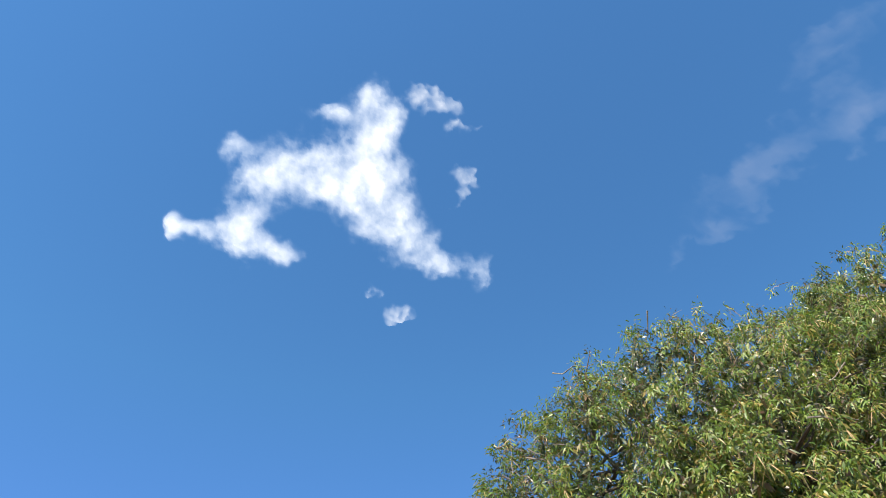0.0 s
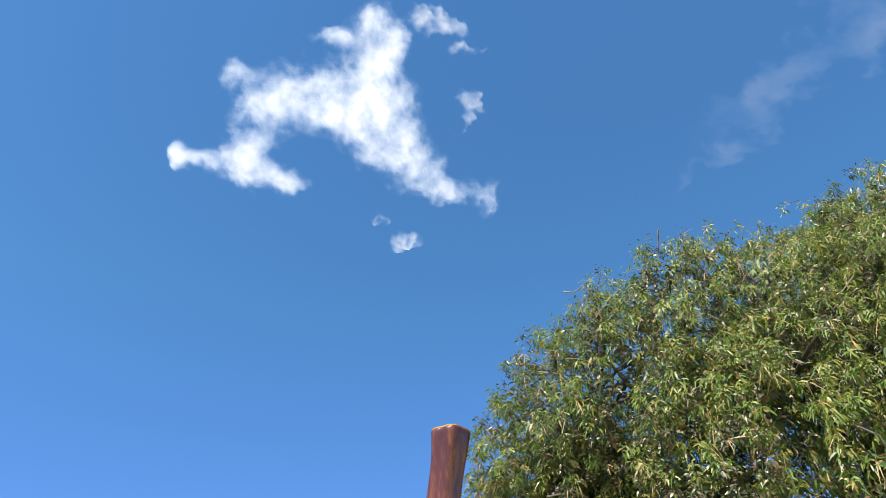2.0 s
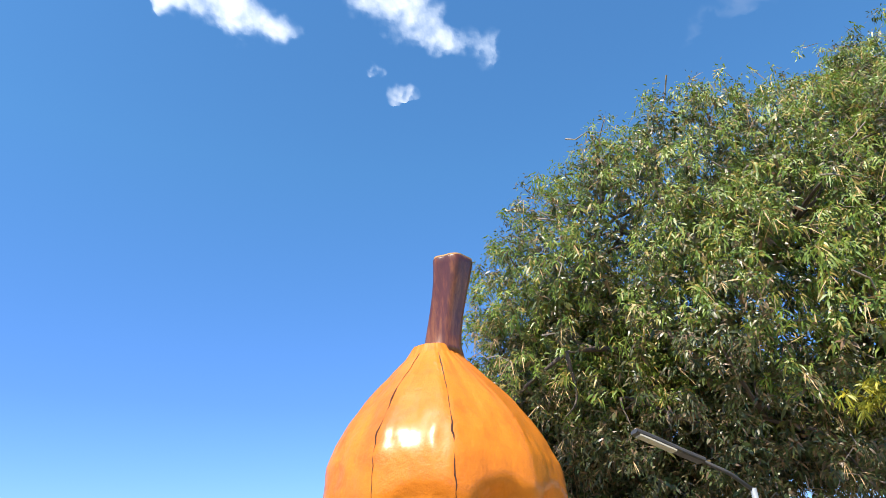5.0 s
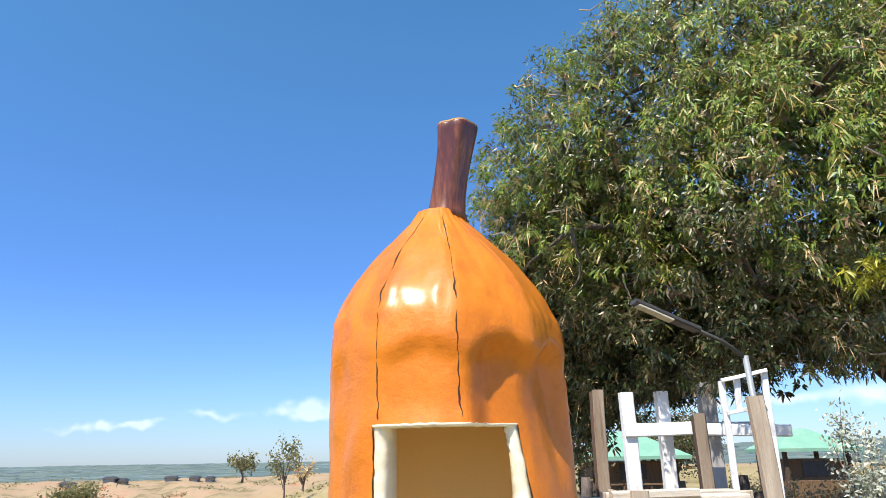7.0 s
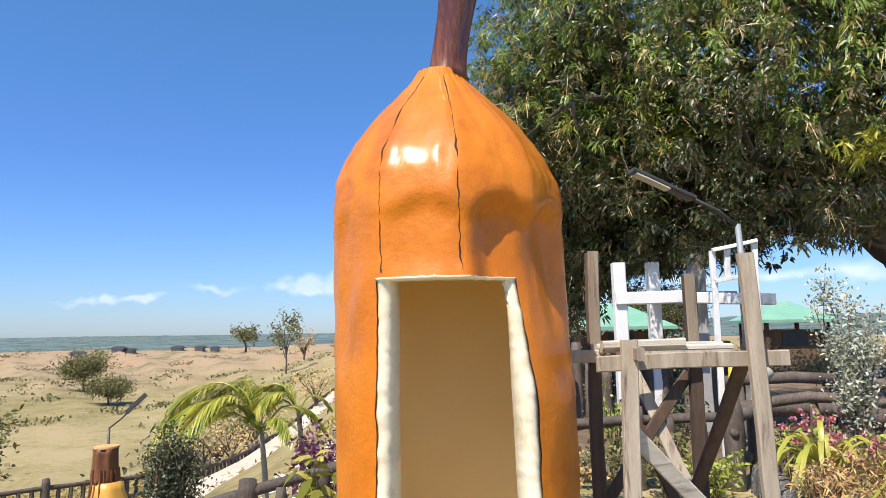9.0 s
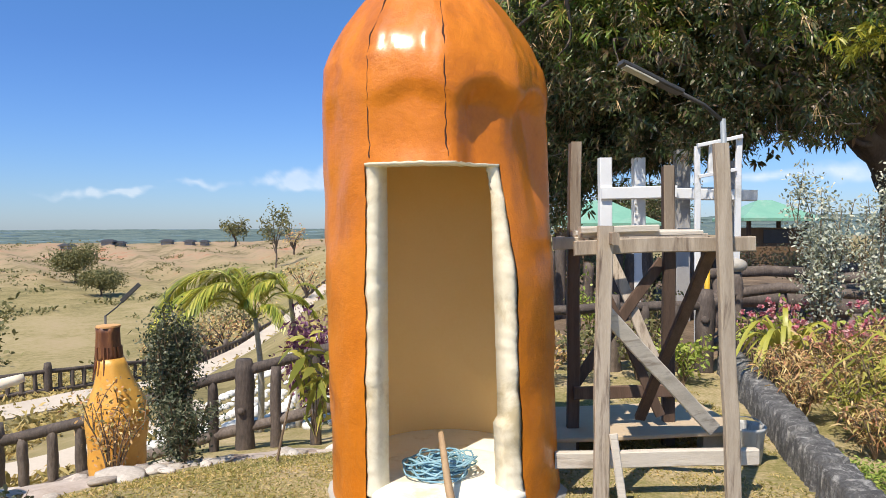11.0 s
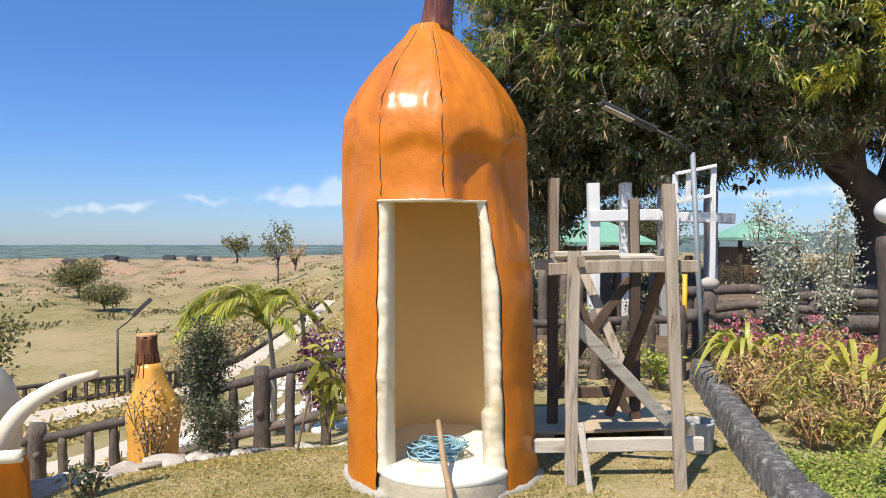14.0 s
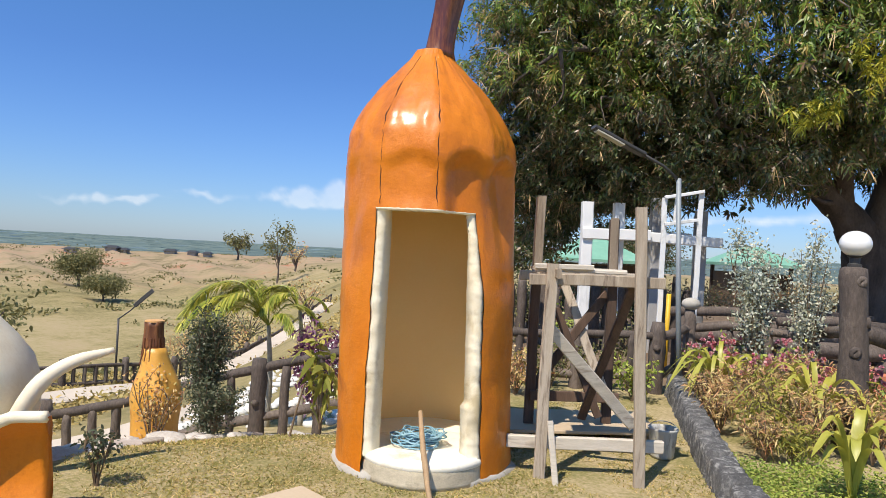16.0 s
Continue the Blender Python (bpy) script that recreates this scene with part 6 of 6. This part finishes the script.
def build_plants():
    palm(at(-2.42, 9.0), (-2.47, 9.0, 0.36), 11, 1.2, "young palm with arching yellow-green fronds beyond the fence")
    palm(at(-1.98, 9.4), (-2.08, 9.4, 0.58), 6, 0.7, "smaller young palm with a thin pale stem")
    shrub("dark_shrub", "dense dark small-leaved shrub beside the small squash", (-2.09, 5.2, -0.42), 1.22, 0.22, 7800, 0.15, L_DARK, 0.036, stems=20, low=0.0)
    shrub("dark_shrub", "low spreading dark small-leaved shrub at the lawn edge", (-1.93, 5.0, -0.2), 0.42, 0.26, 2600, 0.15, L_DARK, 0.034, stems=14, low=0.0)
    shrub("creeper", "sparse twiggy creeper with brown-red leaves over the small squash", (-2.62, 5.28, -0.52), 0.75, 0.34, 520, 0.1, L_DRY, 0.042, stems=12)
    shrub("purple_shrub", "purple-leaved ornamental shrub behind the fence", at(-1.55, 8.4), 1.35, 0.5, 1500, 0.15, L_PURPLE, 0.09, stems=11)
    shrub("yellow_shrub", "young plant with large yellowing drooping leaves", (-1.05, 5.75, -0.28), 0.85, 0.24, 70, 0.5, L_YELLOW, 0.24, stems=5, slim=0.27)
    shrub("dark_seedling", "small dark-leaved seedling beside the peeled-fruit sculpture", (-2.0, 2.95, 0.0), 0.36, 0.15, 190, 0.3, L_DARK, 0.05, stems=7)
    t = bmesh.new()
    tube(t, [(-1.15, 4.72, -0.15), (-1.11, 4.76, 0.08), (-1.05, 4.82, 0.36)], [0.012, 0.011, 0.009], 6, 0.2)
    tagged(part("stake", t, M_TWIG, None), "thin leaning stake in the lawn", "stake")
    # flower bed
    strap_plant("clump of arching yellow-green strap leaves in the bed", (3.35, 6.25, 0.05), 26, 1.05, 0.036, L_STRAP)
    strap_plant("clump of arching yellow-green strap leaves in the bed", (3.78, 5.0, 0.05), 26, 1.0, 0.036, L_STRAP)
    strap_plant("large clump of broad upright yellow-green leaves", (3.12, 3.32, 0.05), 18, 0.85, 0.052, L_STRAP, splay=0.6)
    strap_plant("clump of arching yellow-green strap leaves in the bed", (4.55, 6.3, 0.05), 18, 0.75, 0.034, L_STRAP)
    for k, (x, y, h, r) in enumerate(((3.05, 5.7, 0.42, 0.3), (3.3, 5.2, 0.5, 0.35), (3.1, 4.7, 0.42, 0.3), (3.6, 5.7, 0.5, 0.35), (3.5, 4.5, 0.5, 0.33), (3.95, 4.4, 0.55, 0.35), (4.1, 5.7, 0.5, 0.35), (3.2, 4.25, 0.3, 0.25), (3.9, 6.4, 0.5, 0.35), (4.4, 5.5, 0.5, 0.3), (3.95, 3.6, 0.45, 0.3), (2.95, 5.2, 0.35, 0.25), (3.35, 4.85, 0.45, 0.3), (3.75, 4.8, 0.5, 0.3), (3.25, 5.95, 0.45, 0.3), (3.6, 5.2, 0.5, 0.3), (3.0, 4.35, 0.3, 0.22), (4.2, 4.9, 0.5, 0.3), (4.2, 4.1, 0.5, 0.3))):
        shrub("withered_plant", "withered brown bedding plant with curled dry leaves", (x, y, 0.04), h * (1.0 + 0.25 * (k % 3 == 0)), r, 480, 0.45, (L_DRY, L_DRY, L_YELLOW, L_DRY, L_DRY)[k % 5], 0.085, stems=14, category="plant", slim=0.17, group="withered bedding plants")
    for x, y, h in ((3.55, 6.6, 0.7), (3.85, 6.0, 0.66), (4.15, 5.8, 0.66), (4.3, 6.5, 0.72), (3.35, 6.9, 0.66), (4.7, 5.9, 0.66), (4.5, 5.2, 0.6), (4.0, 5.2, 0.55), (3.75, 6.95, 0.7), (3.6, 5.75, 0.6)):
        t = shrub("pink_zinnia", "leggy flowering plant with pink and red blooms", (x, y, 0.04), h, 0.25, 120, 0.2, L_GROUND, 0.07, stems=8, category="flower", group="pink flowers")
        for q in range(14):
            p = np.array([[random.gauss(0, 0.17), random.gauss(0, 0.17), h * random.uniform(0.7, 1.1)]])
            al = unit(rng.normal(size=(16, 3)) + np.array([[0, -0.2, 0.5]]))
            me = leaf_mesh("bloom", np.repeat(p, 16, 0), al, rng.normal(size=(16, 3)), np.full(16, 0.043), np.full(16, 0.033), 0.05)
            part_mesh("bloom", me, L_PINK, t)
    shrub("silver_shrub", "tall silvery-leaved shrub in the flower bed", (3.85, 6.5, 0.03), 1.85, 0.36, 3600, 0.1, L_SILVER, 0.05, stems=8)
    shrub("silver_shrub", "tall silvery-leaved shrub in the flower bed", (4.75, 7.0, 0.03), 1.95, 0.36, 2800, 0.1, L_SILVER, 0.05, stems=7)
    # plants along the back fence
    for x, y, h in ((1.5, 6.7, 0.5), (2.1, 6.8, 0.55), (1.1, 6.6, 0.45), (2.5, 6.6, 0.4), (0.95, 7.9, 0.8), (1.9, 8.0, 0.9), (2.7, 8.2, 0.8)):
        shrub("bedding_shrub", "small green shrub growing against the log fence", (x, y, 0.0), h, 0.32, 420, 0.2, (L_OLIVE, L_GROUND, L_DRY)[int(x * 10) % 3], 0.065, stems=9, group="fence-side shrubs")
    # lush ground cover beside the kerb
    n = 17000
    x = 2.42 + 2.0 * rng.random(n) ** 1.3
    y = rng.uniform(2.6, 4.5, n)
    keep = (x > np.interp(y, [2.6, 3.3, 4.3], [2.42, 2.44, 2.64]) + 0.03 * np.sin(y * 9)) & (y < 4.3 - 0.25 * (x - 2.6) + 0.2 * np.sin(x * 6))
    pos = np.stack([x, y, rng.uniform(0.0, 0.11, n)], 1)[keep]
    m = len(pos)
    me = leaf_mesh("ground_cover", pos, unit(rng.normal(size=(m, 3)) * np.array([[1, 1, 0.4]]) + np.array([[0, 0, 0.35]])), rng.normal(size=(m, 3)) + np.array([[0, 0, 2.0]]), rng.uniform(0.018, 0.042, m), rng.uniform(0.010, 0.02, m), 0.1)
    tagged(part_mesh("ground_cover", me, L_GROUND, None), "bright green creeping ground cover beside the kerb", "ground cover", kind="stuff")


def build_grass():
    n = 95000
    x = rng.uniform(-3.2, 2.5, n)
    y = 1.9 + rng.random(n) ** 1.2 * 4.4
    patch = np.array([noise.noise(Vector((a * 1.1, b * 1.1, 0))) + 0.5 * noise.noise(Vector((a * 4, b * 4, 3))) for a, b in zip(x, y)])
    edge = 4.3 + np.interp(x, [-3.3, -2.5, -1.3, -0.6, 2.5], [-1.3, -0.65, 0.9, 1.3, 2.4])
    keep = (patch > -0.28) & (np.hypot(x - 0.09, y - 3.95) > 0.70) & (np.hypot(x - 0.1, y - 3.67) > 0.5) & (y < edge) & (np.hypot(x + 3.3, y - 3.1) > 0.88) & ~((np.abs(x + y - 1.93) < 0.43) & (np.abs(y - x - 3.03) < 0.71))
    x, y, patch = x[keep], y[keep], patch[keep]
    z = np.array([height(a, b) for a, b in zip(x, y)])
    m = len(x)
    al = unit(rng.normal(size=(m, 3)) * np.array([[0.8, 0.8, 0.2]]) + np.array([[0, 0, 0.75]]))
    L = rng.uniform(0.018, 0.05, m) * (1 + 0.9 * np.clip(patch, -0.5, 1))
    me = leaf_mesh("lawn_grass", np.stack([x, y, z - 0.003], 1), al, rng.normal(size=(m, 3)), L, rng.uniform(0.004, 0.009, m), 0.3)
    tagged(part_mesh("lawn_grass", me, L_GRASS, None), "short patchy lawn grass, part dry", "grass", kind="stuff")
    # hay on the near slope
    n = 26000
    a = np.radians(rng.uniform(-46, -6, n))
    d = 9.5 * (60 / 9.5) ** rng.random(n)
    x, y = d * np.sin(a), d * np.cos(a)
    on_path = (np.abs(x + 5.6) < 1.3) & (y > 9) & (y < 46) | ((x > -4.2) & (y < 18))
    x, y, d = x[~on_path], y[~on_path], d[~on_path]
    z = np.array([height(p, q) for p, q in zip(x, y)])
    m = len(x)
    al = unit(rng.normal(size=(m, 3)) * np.array([[0.7, 0.7, 0.2]]) + np.array([[0, 0, 0.8]]))
    L = rng.uniform(0.15, 0.4, m)
    me = leaf_mesh("hay", np.stack([x, y, z - 0.02], 1), al, rng.normal(size=(m, 3)), L, L * 0.10 * (1 + d / 20), 0.4)
    tagged(part_mesh("hay", me, L_HAY, None), "tall dry tan grass on the hillside", "grass", kind="stuff")


def build_far():
    bare_tree("valley_tree", "spreading grey-green tree on the hillside", at(-64, 118), 5.6, 3.6, 5200, L_OLIVE, 0.42, group="valley trees", clump=0.3)
    bare_tree("valley_tree", "low rounded grey-green tree on the hillside", at(-50.5, 100), 3.5, 2.7, 4600, L_OLIVE, 0.36, group="valley trees", clump=0.3)
    bare_tree("slim_tree", "slim open-crowned tree on the ridge", at(-28.5, 116), 10.0, 3.6, 620, L_OLIVE, 0.55, group="valley trees", trunk=0.02, clump=0.13)
    bare_tree("ridge_tree", "small tree on the far ridge", at(-61, 200), 7.5, 3.6, 700, L_OLIVE, 0.8, group="valley trees")
    bare_tree("ridge_tree", "small tree on the far ridge", at(-35, 160), 6.0, 3.0, 260, L_DRY, 0.6, group="valley trees", clump=0.2)
    bare_tree("slope_tree", "grey-green tree on the near slope", at(-15.2, 20), 3.6, 1.7, 1500, L_OLIVE, 0.20, group="valley trees", clump=0.2)
    bare_tree("slope_tree", "thin grey-green tree on the near slope", at(-20.5, 29), 4.0, 1.6, 900, L_OLIVE, 0.22, group="valley trees", clump=0.2)
    for x, y, h in ((-13, 36, 2.6), (-11.6, 34, 3.0), (-15.5, 40, 2.2), (-9.8, 33, 2.4), (-13.5, 47, 3.2), (-18.5, 44, 2.0), (-9.0, 28, 1.8), (-8.0, 40, 2.4)):
        bare_tree("dry_bush", "half-bare dry bush on the slope", at(x, y), h, h * 0.6, 420, L_DRY if random.random() < 0.5 else L_OLIVE, 0.15, category="bush", group="dry bushes", clump=0.25)
    for x, y, h in ((1.7, 20, 3.0), (10.8, 36, 4.0), (3.2, 30, 4.4), (9.9, 33, 3.6)):
        bare_tree("yard_tree", "leafy green tree behind the yard", at(x, y), h, h * 0.6, 6000, L_MANGO, 0.14, group="yard trees", clump=0.25)
    for x, y, h in ((2.2, 14.5, 0.9), (3.7, 15.5, 1.1), (5.3, 16.5, 0.9), (7.4, 18.0, 1.2), (9.3, 17.0, 1.0), (11.4, 19.0, 1.3)):
        bare_tree("yard_bush", "low brownish-green bush in the yard", at(x, y), h, h * 0.9, 1600, L_DRY if x > 7 else L_OLIVE, 0.09, category="bush", group="yard bushes", clump=0.3)
    # scattered scrub on the hills
    pos, size = [], []
    while len(pos) < 9000:
        a = radians(random.uniform(-50, 3))
        d = random.uniform(45, 240)
        x, y = d * math.sin(a), d * math.cos(a)
        if noise.noise(Vector((x * 0.09, y * 0.09, 1))) < 0.25:
            continue
        s = random.uniform(0.3, 1.0)
        for _ in range(14):
            pos.append((x + random.gauss(0, s), y + random.gauss(0, s), height(x, y) + abs(random.gauss(0, s * 0.45))))
            size.append(0.45 * s + 0.15)
    n = len(pos)
    me = leaf_mesh("hill_scrub", np.array(pos), rng.normal(size=(n, 3)), rng.normal(size=(n, 3)), np.array(size), np.array(size) * 0.6, 0.1)
    tagged(part_mesh("hill_scrub", me, L_OLIVE, None), "scattered low scrub on the dry hills", "scrub", kind="stuff")
    # far tree lines on the plain, air haze painted into their blue-grey colour
    pos, size = [], []
    for _ in range(260):
        d = random.uniform(700, 4300)
        a = radians(random.uniform(-45, 45))
        ln = random.uniform(80, 420)
        for q in range(34):
            x, y = d * math.sin(a) + random.uniform(-ln, ln), d * math.cos(a) + random.gauss(0, 12)
            pos.append((x, y, height(x, y) + random.uniform(0, 6)))
            size.append(random.uniform(6, 13))
    n = len(pos)
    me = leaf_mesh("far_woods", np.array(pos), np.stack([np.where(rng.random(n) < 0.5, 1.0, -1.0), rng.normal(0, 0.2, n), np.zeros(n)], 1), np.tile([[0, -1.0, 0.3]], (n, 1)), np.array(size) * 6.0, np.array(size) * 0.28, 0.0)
    tagged(part_mesh("far_woods", me, leaf_mat("hazy_far_woodland", [(0.08, 0.125, 0.15), (0.10, 0.15, 0.18), (0.13, 0.18, 0.20)], 0.9, 0.05), None), "lines of far trees on the plain", "woods", kind="stuff")
    for r, w in ((-0.553, 3.0), (-0.492, 3.2), (-0.476, 2.8), (-0.405, 3.0), (-0.372, 2.4), (-0.35, 2.0)):
        y = 224 / math.hypot(1, r)
        x = r * y
        t = thing("hill_house", "small dark-roofed house on the far ridge", "house", at(x, y, -0.2), group="ridge houses")
        bm = bmesh.new()
        beam(bm, (-w / 2, 0, 0.45), (w / 2, 0, 0.45), 2.6, 1.1, (0, 0, 1), 0.05)
        part("wall", bm, M_GREYPOST, t)
        bm = bmesh.new()
        v = [bm.verts.new(p) for p in ((-w * 0.72, -1.9, 1.0), (w * 0.72, -1.9, 1.0), (w * 0.72, 1.9, 1.0), (-w * 0.72, 1.9, 1.0), (-w * 0.4, 0, 1.7), (w * 0.4, 0, 1.7))]
        for q in ((0, 1, 5, 4), (1, 2, 5), (2, 3, 4, 5), (3, 0, 4), (3, 2, 1, 0)):
            bm.faces.new([v[i] for i in q])
        part("roof", bm, M_DARK, t)


build_path()
build_stones()
build_plants()
build_grass()
build_far()
